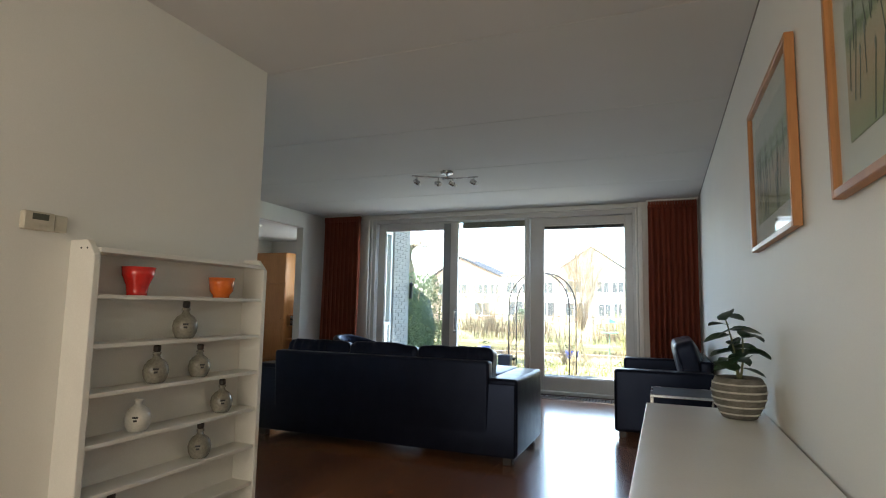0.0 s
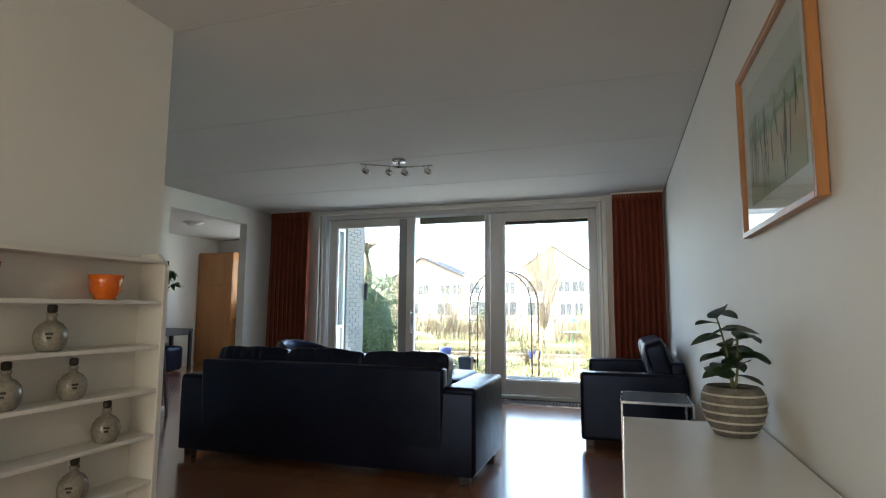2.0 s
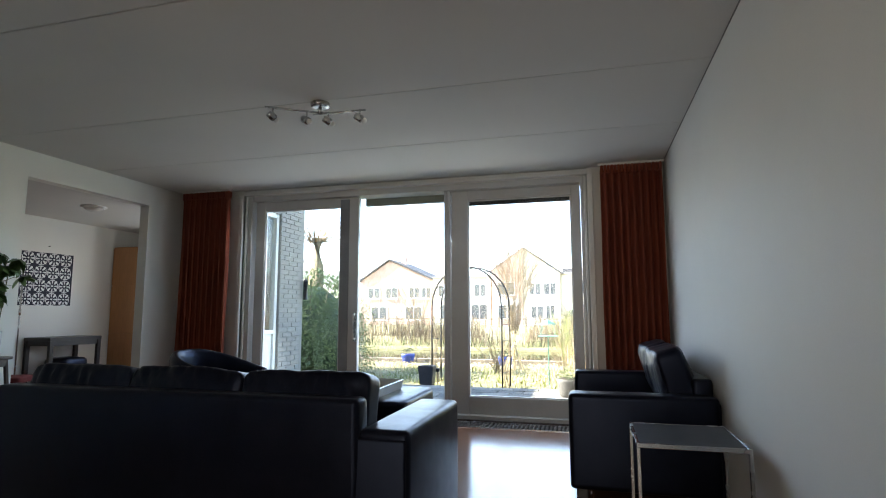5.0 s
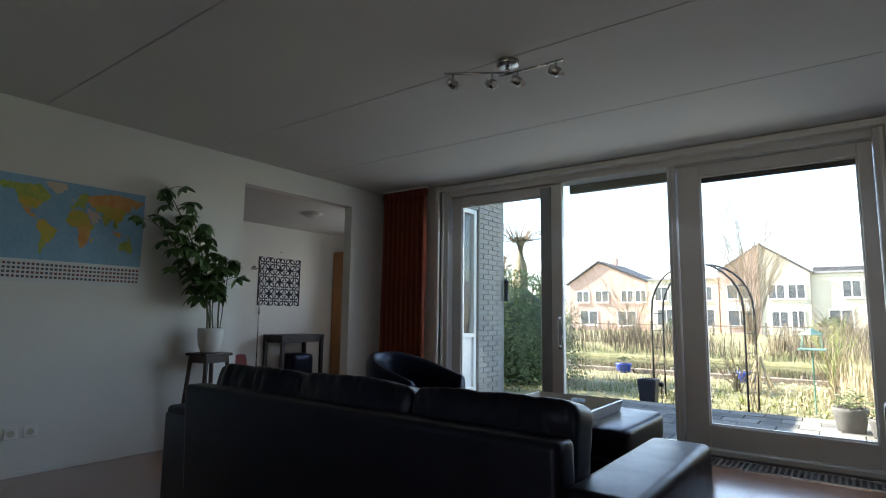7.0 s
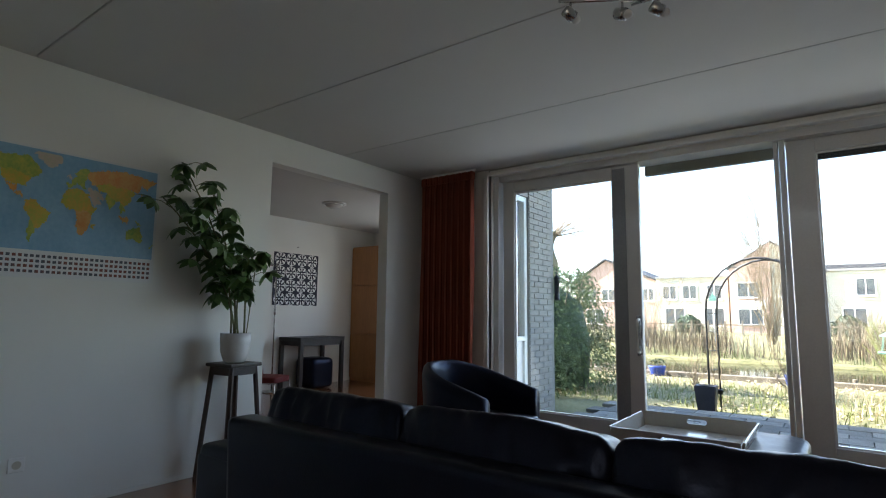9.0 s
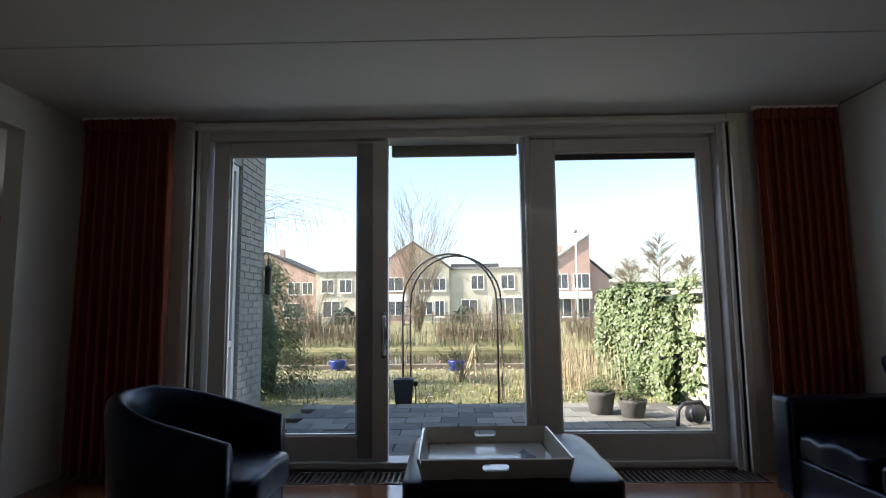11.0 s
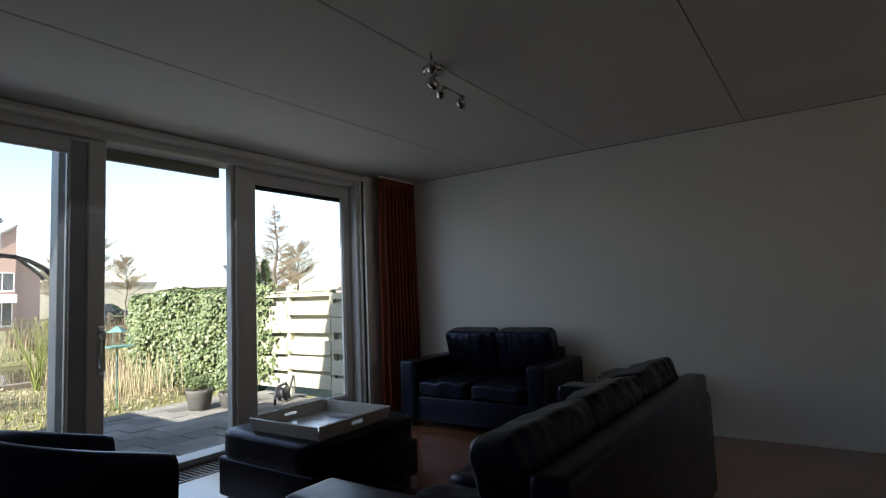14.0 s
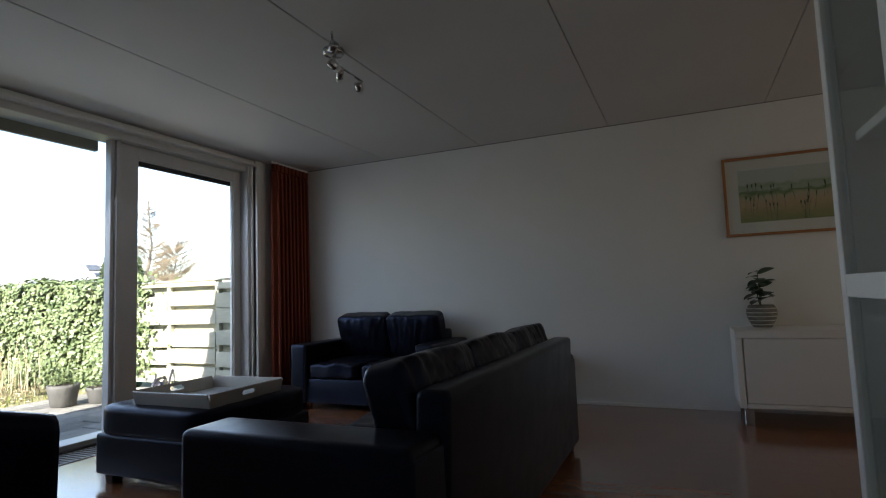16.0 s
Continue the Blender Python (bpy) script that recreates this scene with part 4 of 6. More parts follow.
for s_, ((bx, by), (tx, ty, tz)) in enumerate(stems):
    path = []
    for i in range(11):
        u = i / 10
        lean = u ** 1.8
        path.append(Vector((bx + (tx - bx) * lean + 0.02 * math.sin(4 * u + s_), by + (ty - by) * lean, 0.18 + (tz - 0.0) * u)))
    part("stem", tube(path, 0.008, 6, None, 0.5), STEM, tree, "", True)
    nodes_ = (20, 16, 9, 4, 15)[s_]
    for k in range(nodes_):
        u = 0.26 + 0.74 * (k + 0.5) / nodes_ if s_ not in (2, 3) else 0.55 + 0.45 * (k + 0.5) / nodes_
        i = min(9, int(u * 10))
        p0 = path[i].lerp(path[i + 1], u * 10 - i)
        ang = k * 137.5 + s_ * 70
        out = Vector((math.cos(radians(ang)), math.sin(radians(ang)), 0.35)) * rnd.uniform(0.07, 0.15)
        if p0.x + out.x < -0.17:
            out.x = abs(out.x)
        hub = p0 + out
        petiole = tube([p0, p0 + out * 0.6 + Vector((0, 0, 0.015)), hub], 0.0025, 5)
        part("petiole", petiole, STEM, tree)
        m_ = rnd.randint(6, 8)
        tiltm = Euler((radians(rnd.uniform(-30, 30)), radians(rnd.uniform(-30, 30)), 0)).to_matrix().to_4x4()
        for q in range(m_):
            place(small_leaf, "leaf", tree, Matrix.Translation(hub) @ tiltm @ Euler((radians(rnd.uniform(-38, -8)), 0, radians(q * 360 / m_ + rnd.uniform(-12, 12)))).to_matrix().to_4x4() @ Matrix.Scale(rnd.uniform(0.8, 1.15), 4))
part("support_cane", tube([(0.05, 0.05, 0.18), (0.07, 0.09, 0.72)], 0.004, 5), STEM, tree)

# ---- glass-door bookcase ----
bc = thing("bookcase", (-3.96, 2.522, 0), 0, "white bookcase with two framed glass doors", "bookcase")
part("side_panel", box(0.372, 0.40, -0.145, 0.29, 0, 2.02, bevel=0.002), WHITE, bc)
part("side_panel", box(-0.40, -0.372, -0.145, 0.29, 0, 2.02, bevel=0.002), WHITE, bc)
part("back_panel", box(-0.371, 0.371, -0.145, -0.137, 0.05, 2.0), WHITE, bc)
part("top_panel", box(-0.371, 0.371, -0.136, 0.29, 1.99, 2.02, bevel=0.002), WHITE, bc)
part("plinth", box(-0.371, 0.371, 0.25, 0.27, 0, 0.075, bevel=0.002), WHITE, bc)
for z in (0.095, 0.42, 0.72, 1.06, 1.36, 1.68):
    part("shelf_board", box(-0.371, 0.371, -0.136, 0.27, z - 0.02, z, bevel=0.002), WHITE, bc)
for sx in (-1, 1):
    x0, x1 = (0.002, 0.398) if sx > 0 else (-0.398, -0.002)
    bm_ = bmesh.new()
    for q in ((x0, x0 + 0.035, 0.292, 0.312, 0.08, 2.015), (x1 - 0.035, x1, 0.292, 0.312, 0.08, 2.015), (x0 + 0.035, x1 - 0.035, 0.292, 0.312, 0.08, 0.115), (x0 + 0.035, x1 - 0.035, 0.292, 0.312, 1.98, 2.015), (x0 + 0.035, x1 - 0.035, 0.292, 0.312, 1.03, 1.075)):
        box(*q, bevel=0.002, bm=bm_)
    door = part("door", bm_, WHITE, bc, "white framed glass door")
    for z0, z1 in ((0.116, 1.029), (1.076, 1.979)):
        part("pane", box(x0 + 0.036, x1 - 0.036, 0.299, 0.303, z0, z1), PICGLASS, door)


def vase(x, y, z, prof_, mat, label):
    t_ = thing("vase", (x - 0.16, y - 0.03, z), 0, label, "vase", "ornaments in the bookcase")
    part("body", lathe(prof_, 24), mat, t_, "", True)


vase(-3.62, 2.70, 1.36, [(0.02, 0), (0.035, 0.02), (0.025, 0.06), (0.012, 0.08), (0.018, 0.095)], BLUEVASE, "small blue and white porcelain vase on a shelf")
vase(-3.72, 2.70, 1.36, [(0.02, 0), (0.035, 0.02), (0.030, 0.05), (0.014, 0.075), (0.020, 0.09)], BLUEVASE, "small blue and white porcelain vase on a shelf")
vase(-3.78, 2.68, 1.06, [(0.03, 0), (0.060, 0.03), (0.060, 0.09), (0.025, 0.13), (0.020, 0.18), (0.032, 0.20)], PINKVASE, "pink glass vase standing on a bookcase shelf")
vase(-3.70, 2.68, 0.72, [(0.03, 0), (0.08, 0.03), (0.10, 0.06), (0.095, 0.065), (0.07, 0.03)], POTWHITE, "white shallow bowl on a bookcase shelf")
vase(-3.72, 2.66, 1.68, [(0.03, 0), (0.05, 0.03), (0.05, 0.16), (0.03, 0.2)], GREENVASE, "dark green glass jar on a bookcase shelf")

# ---- dining room ----
tb = thing("dining_table", (-8.22, 8.36, 0), 0, "small black-brown wooden table against the wall", "table")
tb.scale = (0.70, 0.87, 0.98)
part("tabletop", box(-0.36, 0.36, -0.50, 0.50, 0.735, 0.785, bevel=0.004), BLACKWOOD, tb)
for sx in (-0.32, 0.32):
    for sy in (-0.46, 0.46):
        part("leg", box(sx - 0.035, sx + 0.035, sy - 0.035, sy + 0.035, 0, 0.734, bevel=0.004), BLACKWOOD, tb)
bars("apron", [(-0.285, 0.285, -0.475, -0.455, 0.66, 0.734), (-0.285, 0.285, 0.455, 0.475, 0.66, 0.734), (-0.335, -0.315, -0.42, 0.42, 0.66, 0.734), (0.315, 0.335, -0.42, 0.42, 0.66, 0.734)], BLACKWOOD, tb, 0.002)
pf = thing("pouf", (-8.20, 8.40, 0), 0, "black box pouf pushed under the table", "pouf")
part("body", cushion(0.42, 0.42, 0.46, 0.08, 8, 0.003, 1), LEATHER, pf, "", True)
rc = thing("red_chair", (-7.6, 7.12, 0), 115, "red low chair with pale metal frame", "chair")
part("seat", cushion(0.42, 0.42, 0.09, 0.2, 8, 0.003, 2), REDPAINT, rc, "", True, pose(0, 0, 0.24))
part("backrest", cushion(0.42, 0.06, 0.22, 0.1, 8, 0.003, 3), REDPAINT, rc, "", True, pose(0.0, 0.2, 0.30, -8, 0, 0))
for sx in (-0.2, 0.2):
    part("frame_tube", tube([(sx, -0.2, 0), (sx, -0.2, 0.25), (sx, 0.2, 0.25), (sx, 0.22, 0.0)], 0.011, 8), CHROME, rc, "", True)

pr = thing("wall_print", (XD, 8.20, 1.651), 0, "black and white ornamental tile-pattern textile print", "wall hanging")
part("cloth", box(0.002, 0.008, -0.43, 0.43, -0.405, 0.405, bevel=0.001), NAVY, pr)


def petal(w, h):
    b_ = bmesh.new()
    vs = [b_.verts.new((0, w * math.sin(2 * math.pi * i / 12) * (0.4 + 0.6 * abs(math.cos(math.pi * i / 12))), h * math.cos(2 * math.pi * i / 12))) for i in range(12)]
    f = b_.faces.new(vs)
    if f.normal.x < 0:
        bmesh.ops.reverse_faces(b_, faces=[f])
    return b_


ob_ = bmesh.new()
cell = 0.205
for i in range(4):
    for j in range(4):
        cy, cz = -0.31 + i * cell, -0.31 + j * cell
        for k in range(8):
            a_ = k * math.pi / 4
            m_ = Matrix.Translation((0.009, cy, cz)) @ Matrix.Rotation(a_, 4, "X") @ Matrix.Translation((0, 0, 0.064 if k % 2 == 0 else 0.072))
            merge(ob_, petal(0.013 if k % 2 == 0 else 0.020, 0.036), m_)
        merge(ob_, petal(0.02, 0.014), Matrix.Translation((0.0092, cy, cz)))
        for k in range(12):
            a0, a1 = k * math.pi / 6, (k + 0.8) * math.pi / 6
            q = [(math.sin(a0), math.cos(a0)), (math.sin(a1), math.cos(a1))]
            vs = [ob_.verts.new((0.0088, cy + 0.100 * q[0][0], cz + 0.100 * q[0][1])), ob_.verts.new((0.0088, cy + 0.100 * q[1][0], cz + 0.100 * q[1][1])), ob_.verts.new((0.0088, cy + 0.088 * q[1][0], cz + 0.088 * q[1][1])), ob_.verts.new((0.0088, cy + 0.088 * q[0][0], cz + 0.088 * q[0][1]))]
            ob_.faces.new(vs)
part("ornament", ob_, PAPER, pr, "white flower and ring ornament")
hk = thing("wall_hook", (XD, 8.20, 2.16), 0, "small dark hook in the dining wall", "hook")
part("pin", lathe([(0.006, 0), (0.006, 0.02), (0.010, 0.024)], 8), DARKMETAL, hk, "", False, pose(0, 0, 0, 0, 90, 0))

cb = thing("tall_cupboard", (-8.03, 9.66, 0), 0, "tall orange-brown wooden cupboard with flush doors", "cupboard")
part("body", box(-0.43, 0.43, -0.26, 0.28, 0.0, 2.28, bevel=0.004), OAK, cb)
for z0, z1 in ((0.06, 0.78), (0.79, 1.60), (1.61, 2.26)):
    part("door", box(-0.425, 0.425, -0.28, -0.262, z0, z1, bevel=0.003), OAK, cb)
part("key", tube([(0.37, -0.28, 0.86), (0.37, -0.31, 0.86)], 0.006, 6), DARKMETAL, cb)
tv = thing("media_shelf", (-7.27, 9.66, 0), 0, "oak media shelf with stacked devices beside the cupboard", "shelf")
part("side_panel", box(0.26, 0.28, -0.25, 0.28, 0, 1.25, bevel=0.003), OAK, tv)
part("back_panel", box(-0.27, 0.259, 0.262, 0.28, 0, 1.25), BLACKWOOD, tv)
for z in (0.45, 0.72, 0.95):
    part("shelf_board", box(-0.27, 0.259, -0.25, 0.261, z - 0.02, z, bevel=0.002), OAK, tv)
for k in range(4):
    dv = thing("media_player", (-7.29, 9.62, 0.72 + k * 0.052), rnd.uniform(-4, 4), "flat grey media device in a stack", "media player", "stack of devices")
    part("case", box(-0.2, 0.2, -0.16, 0.16, 0.001, 0.046, bevel=0.004), CHROME if k % 2 else DARKMETAL, dv)
    part("front_slot", box(-0.15, 0.05, -0.163, -0.16, 0.018, 0.028), LCD, dv)
mon = thing("television", (-7.29, 9.66, 0.951), 0, "small dark television on the media shelf", "television")
part("screen", box(-0.22, 0.22, -0.03, 0.02, 0.05, 0.42, bevel=0.008), BLACKWOOD, mon)
part("stand", box(-0.1, 0.1, -0.08, 0.08, 0.0, 0.05, bevel=0.006), DARKMETAL, mon)

fl_ = thing("reading_lamp", (-8.22, 7.64, 0), 0, "slim steel standing reading lamp by the wall", "floor lamp")
part("foot", lathe([(0.12, 0), (0.12, 0.012), (0.02, 0.022)], 24), CHROME, fl_, "", True)
part("pole", tube([(0, 0, 0.02), (0, 0, 1.85)], 0.010, 8), CHROME, fl_, "", True)
part("arm", tube([(0, 0, 1.8), (0.05, -0.14, 1.84)], 0.006, 8), CHROME, fl_, "", True)
part("shade", lathe([(0.05, 0), (0.045, 0.02), (0.03, 0.05), (0.015, 0.06)], 18), CHROME, fl_, "", True, pose(0.06, -0.17, 1.80))
part("dimmer", lathe([(0.016, 0), (0.016, 0.09)], 12), CHROME, fl_, "", True, pose(0, 0, 1.1))

dl = thing("dome_light", (-7.0, 7.61, 2.6), 0, "flat round white ceiling light in dining room", "ceiling lamp")
part("base", lathe([(0.15, -0.02), (0.16, -0.015), (0.16, 0.0)], 32), WHITE, dl, "", True)
part("shade", lathe([(0.02, -0.075), (0.07, -0.065), (0.11, -0.04), (0.125, -0.02)], 32), POTWHITE, dl, "", True)

# ---- garden materials ----
GRASS = surface("rough_grass", (0.12, 0.12, 0.045), (0.29, 0.26, 0.125), 0.9, scale=1.4, fine=16, bump=0.6, bump_dist=0.05)
PAVING = surface("concrete_slab", (0.13, 0.125, 0.11), (0.25, 0.24, 0.21), 0.9, scale=4, fine=70, bump=0.35, vary=0.5)
BRICK = surface("pale_brick", (0.31, 0.29, 0.26), (0.38, 0.36, 0.325), 0.85, scale=14, fine=90, bump=0.4, vary=0.16)
MORTAR = surface("mortar", (0.27, 0.255, 0.23), (0.34, 0.325, 0.295), 0.95, scale=14, fine=120, bump=0.3)
FENCEWOOD = surface("weathered_board", (0.42, 0.40, 0.29), (0.60, 0.57, 0.43), 0.85, scale=6, fine=50, bump=0.3, stretch=(1, 0.15, 1), vary=0.35)
BEAM = surface("grey_timber", (0.14, 0.11, 0.08), (0.26, 0.22, 0.17), 0.9, scale=6, fine=50, bump=0.3)
WATER = surface("canal_water", (0.03, 0.028, 0.016), (0.05, 0.045, 0.025), 0.08, scale=0.8, fine=5, bump=0.05, bump_dist=0.02, rough_var=0.02, spec=0.12)
IVY = surface("ivy_leaf", (0.07, 0.11, 0.035), (0.20, 0.24, 0.10), 0.45, scale=3, fine=30, bump=0.1)
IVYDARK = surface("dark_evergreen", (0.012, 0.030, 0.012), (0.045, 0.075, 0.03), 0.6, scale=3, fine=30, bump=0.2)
STRAW = surface("dry_reed", (0.38, 0.30, 0.18), (0.60, 0.50, 0.33), 0.85, scale=2, fine=30, bump=0.0)
BLADE = surface("fresh_blade", (0.13, 0.17, 0.04), (0.30, 0.32, 0.09), 0.7, scale=2, fine=30, bump=0.0)
TWIG = surface("bare_twig", (0.16, 0.12, 0.075), (0.30, 0.235, 0.15), 0.85, scale=6, fine=40, bump=0.1)
BARK = surface("grey_bark", (0.10, 0.085, 0.06), (0.20, 0.17, 0.13), 0.95, scale=8, fine=40, bump=0.6)
BLUEPOT = surface("blue_tub", (0.02, 0.04, 0.24), (0.035, 0.07, 0.34), 0.35, scale=6, fine=60, bump=0.05)
DARKPOT = surface("dark_planter", (0.02, 0.022, 0.03), (0.045, 0.045, 0.06), 0.5, scale=6, fine=60, bump=0.1)
GREENMETAL = surface("green_metal", (0.10, 0.24, 0.19), (0.18, 0.34, 0.28), 0.5, scale=6, fine=60, bump=0.1)
STONEPOT = surface("stone_planter", (0.07, 0.068, 0.062), (0.15, 0.145, 0.135), 0.9, scale=12, fine=70, bump=0.5)

b = bmesh.new()
prof = [(-80, -0.14), (15.2, -0.14), (15.6, -0.30), (15.8, -1.0), (24.6, -1.0), (25.0, -0.42), (26.5, -0.10), (30, 0.0), (70, 0.0), (2500, 0.0)]
xs_ = [-2500, -60, -30, -15, -9, -6, -3, 0, 3, 6, 12, 30, 60, 2500]
grid = [[b.verts.new((x, y, z)) for x in xs_] for y, z in prof]
for a, c in zip(grid, grid[1:]):
    for i in range(len(xs_) - 1):
        b.faces.new((a[i], a[i + 1], c[i + 1], c[i]))
structure("ground", b, GRASS, "rough winter grass and soil of garden and far bank", "ground")
structure("water", box(-200, 200, 15.5, 25.5, -0.9, -0.50), WATER, "dark still canal behind the garden", "water")

# unseen block above the window, sized by its shadow, and the extension's brick pier
b = bmesh.new()
box(-5.36, 6.5, 7.621, 7.70, 2.6, 4.9, bm=b)
box(-9.2, 6.5, -3.3, 7.62, 2.85, 4.9, bm=b)
structure("unseen_upper_block", b, MORTAR, "unseen pale block above the window, shading terrace and fence", "wall")
pier = thing("brick_pier", (0.02, 0, 0), 0, "pale brick side wall of the extension", "wall", kind="structure")
part("core", box(-4.60, -4.312, 7.98, 8.60, -0.14, 2.9), MORTAR, pier)
part("core", box(-4.60, -4.312, 7.63, 7.979, -0.14, 0.22), MORTAR, pier)
part("core", box(-4.60, -4.312, 7.63, 7.979, 2.42, 2.9), MORTAR, pier)
part("core", box(-5.38, -4.61, 8.42, 8.60, -0.14, 2.9), MORTAR, pier)
br = bpy.data.meshes.new("brick")
bb = box(0, 0.014, 0, 0.205, 0, 0.052, bevel=0.003)
bb.to_mesh(br)
bb.free()
br.materials.append(BRICK)
brh = bpy.data.meshes.new("brick_half")
bb = box(0, 0.014, 0, 0.098, 0, 0.052, bevel=0.003)
bb.to_mesh(brh)
bb.free()
brh.materials.append(BRICK)
for r in range(48):
    z = -0.13 + r * 0.063
    y = 7.985
    if r % 2:
        place(brh, "brick", pier, pose(-4.3125, y, z))
        y += 0.108
    while y + 0.2 < 8.61:
        place(br, "brick", pier, pose(-4.3125, y, z))
        y += 0.215
    if y + 0.09 < 8.61:
        place(brh, "brick", pier, pose(-4.3125, y, z))
ew = thing("window_2", (0.02, 0, 0), 0, "narrow white-framed window in the extension wall", "window", kind="structure")
bars("window_frame", [(-4.40, -4.33, 7.63, 7.69, 0.22, 2.42), (-4.40, -4.33, 7.92, 7.979, 0.22, 2.42), (-4.40, -4.33, 7.69, 7.92, 0.22, 0.28), (-4.40, -4.33, 7.69, 7.92, 2.36, 2.42), (-4.40, -4.33, 7.69, 7.92, 0.86, 0.91)], WHITE, ew)
p = part("pane", box(-4.37, -4.364, 7.69, 7.92, 0.91, 2.36), PANE, ew)
p.visible_shadow = False
part("panel", box(-4.38, -4.36, 7.69, 7.92, 0.28, 0.86), WHITE, ew)
wl = thing("outdoor_thermometer", (-4.298, 8.24, 1.86), 0, "small white thermometer fixed to the brick", "thermometer")
part("plate", box(0, 0.012, -0.02, 0.02, -0.1, 0.1, bevel=0.004), WHITE, wl)
bf = thing("bird_feeder", (-4.24, 8.58, 1.45), 0, "hanging seed feeder beside the brick pier", "bird feeder")
part("tube_body", lathe([(0.035, -0.14), (0.03, -0.13), (0.03, 0.1), (0.04, 0.11), (0.01, 0.15)], 14), DARKMETAL, bf, "", True)
part("hook", tube([(0, 0, 0.15), (0, 0, 0.25), (-0.06, 0, 0.27)], 0.004, 6), DARKMETAL, bf)

# terrace slabs
ter = thing("terrace", (0, 0, 0), 0, "worn grey concrete slab terrace behind the house", "pavement", kind="structure")
part("bed", box(-4.3, 0.5, 7.62, 10.75, -0.2, -0.118), SOIL, ter)
slab = bpy.data.meshes.new("paving_slab")
bb = box(0.004, 0.396, 0.004, 0.296, -0.045, 0, bevel=0.005)
bb.to_mesh(slab)
bb.free()
slab.materials.append(PAVING)
rnd = random.Random(5)
for r in range(10):
    for c in range(12):
        x = -4.3 + c * 0.4 - (0.2 if r % 2 else 0) + 0.1
        place(slab, "paving_slab", ter, pose(x, 7.66 + r * 0.3, -0.085 + rnd.uniform(-0.006, 0.004), rnd.uniform(-0.6, 0.6), rnd.uniform(-0.6, 0.6), rnd.uniform(-0.4, 0.4)))

# board fence
fence = thing("fence", (0, 0, 0), 0, "weathered yellowish hit-and-miss board fence", "fence")
for yy in (7.9, 8.82, 9.72, 10.62):
    part("post", box(0.53, 0.60, yy - 0.035, yy + 0.035, -0.14, 1.37, bevel=0.006), FENCEWOOD, fence)
fr_ = random.Random(9)
for k in range(6):
    z = 0.005 + k * 0.255
    for y0, y1 in ((7.75, 8.815), (8.825, 9.715), (9.725, 10.95)):
        part("board", box(0.505, 0.529, y0, y1, z, z + (0.195 if k < 5 else 0.085), bevel=0.004), FENCEWOOD, fence, "", False, pose(0, 0, fr_.uniform(-0.006, 0.006), fr_.uniform(-0.25, 0.25), 0, 0))
        if k < 5:
            part("board", box(0.601, 0.625, y0, y1, z + 0.125, z + 0.32, bevel=0.004), FENCEWOOD, fence)
part("cap", box(0.49, 0.64, 7.75, 10.95, 1.371, 1.395, bevel=0.005), FENCEWOOD, fence)


# ---- foliage ----
def leaves(points, size, seed, aspect=0.8):
    """Many small bent leaves at the given (place, outward) pairs."""
    r_ = random.Random(seed)
    verts, faces = [], []
    for p_, out in points:
        n_ = (Vector(out) + Vector((r_.uniform(-0.7, 0.7), r_.uniform(-0.7, 0.7), r_.uniform(-0.3, 0.7)))).normalized()
        base = n_.to_track_quat("Z", "Y") @ Euler((0, 0, r_.uniform(0, 6.28))).to_quaternion()
        s_ = size * r_.uniform(0.6, 1.3)
        i = len(verts)
        for x, y, z in ((0, 0, 0), (-s_ * aspect / 2, s_ * 0.45, s_ * 0.12), (0, s_, 0), (s_ * aspect / 2, s_ * 0.45, s_ * 0.12)):
            verts.append(tuple(Vector(p_) + base @ Vector((x, y, z))))
        faces += [(i, i + 1, i + 2), (i, i + 2, i + 3)]
    me = bpy.data.meshes.new("leaves")
    me.from_pydata(verts, [], faces)
    return me


def blades(spots, seed, h0, h1, width, lean=0.35):
    """Upright grass or reed blades at the given (x, y, z) spots."""
    r_ = random.Random(seed)
    verts, faces = [], []
    for x, y, z in spots:
        h, a_, w = r_.uniform(h0, h1), r_.uniform(0, 6.28), width * r_.uniform(0.6, 1.3)
        dx, dy = lean * h * r_.uniform(0.1, 1) * math.cos(a_), lean * h * r_.uniform(0.1, 1) * math.sin(a_)
        wx, wy = w * math.cos(a_ + 1.2), w * math.sin(a_ + 1.2)
        i = len(verts)
        verts += [(x - wx, y - wy, z), (x + wx, y + wy, z), (x + dx * 0.4 + wx * 0.7, y + dy * 0.4 + wy * 0.7, z + h * 0.55), (x + dx * 0.4 - wx * 0.7, y + dy * 0.4 - wy * 0.7, z + h * 0.55), (x + dx, y + dy, z + h)]
        faces += [(i, i + 1, i + 2, i + 3), (i + 3, i + 2, i + 4)]
    me = bpy.data.meshes.new("blades")
    me.from_pydata(verts, [], faces)
    return me


def stuff(name, me, mat, label, category):
    me.materials.append(mat)
    return tagged(new(name, me), label, category, kind="stuff")


def mesh_part(name, me, mat, parent, label=""):
    me.materials.append(mat)
    o = new(name, me)
    o.parent = parent
    if label:
        o["label"] = label
    return o


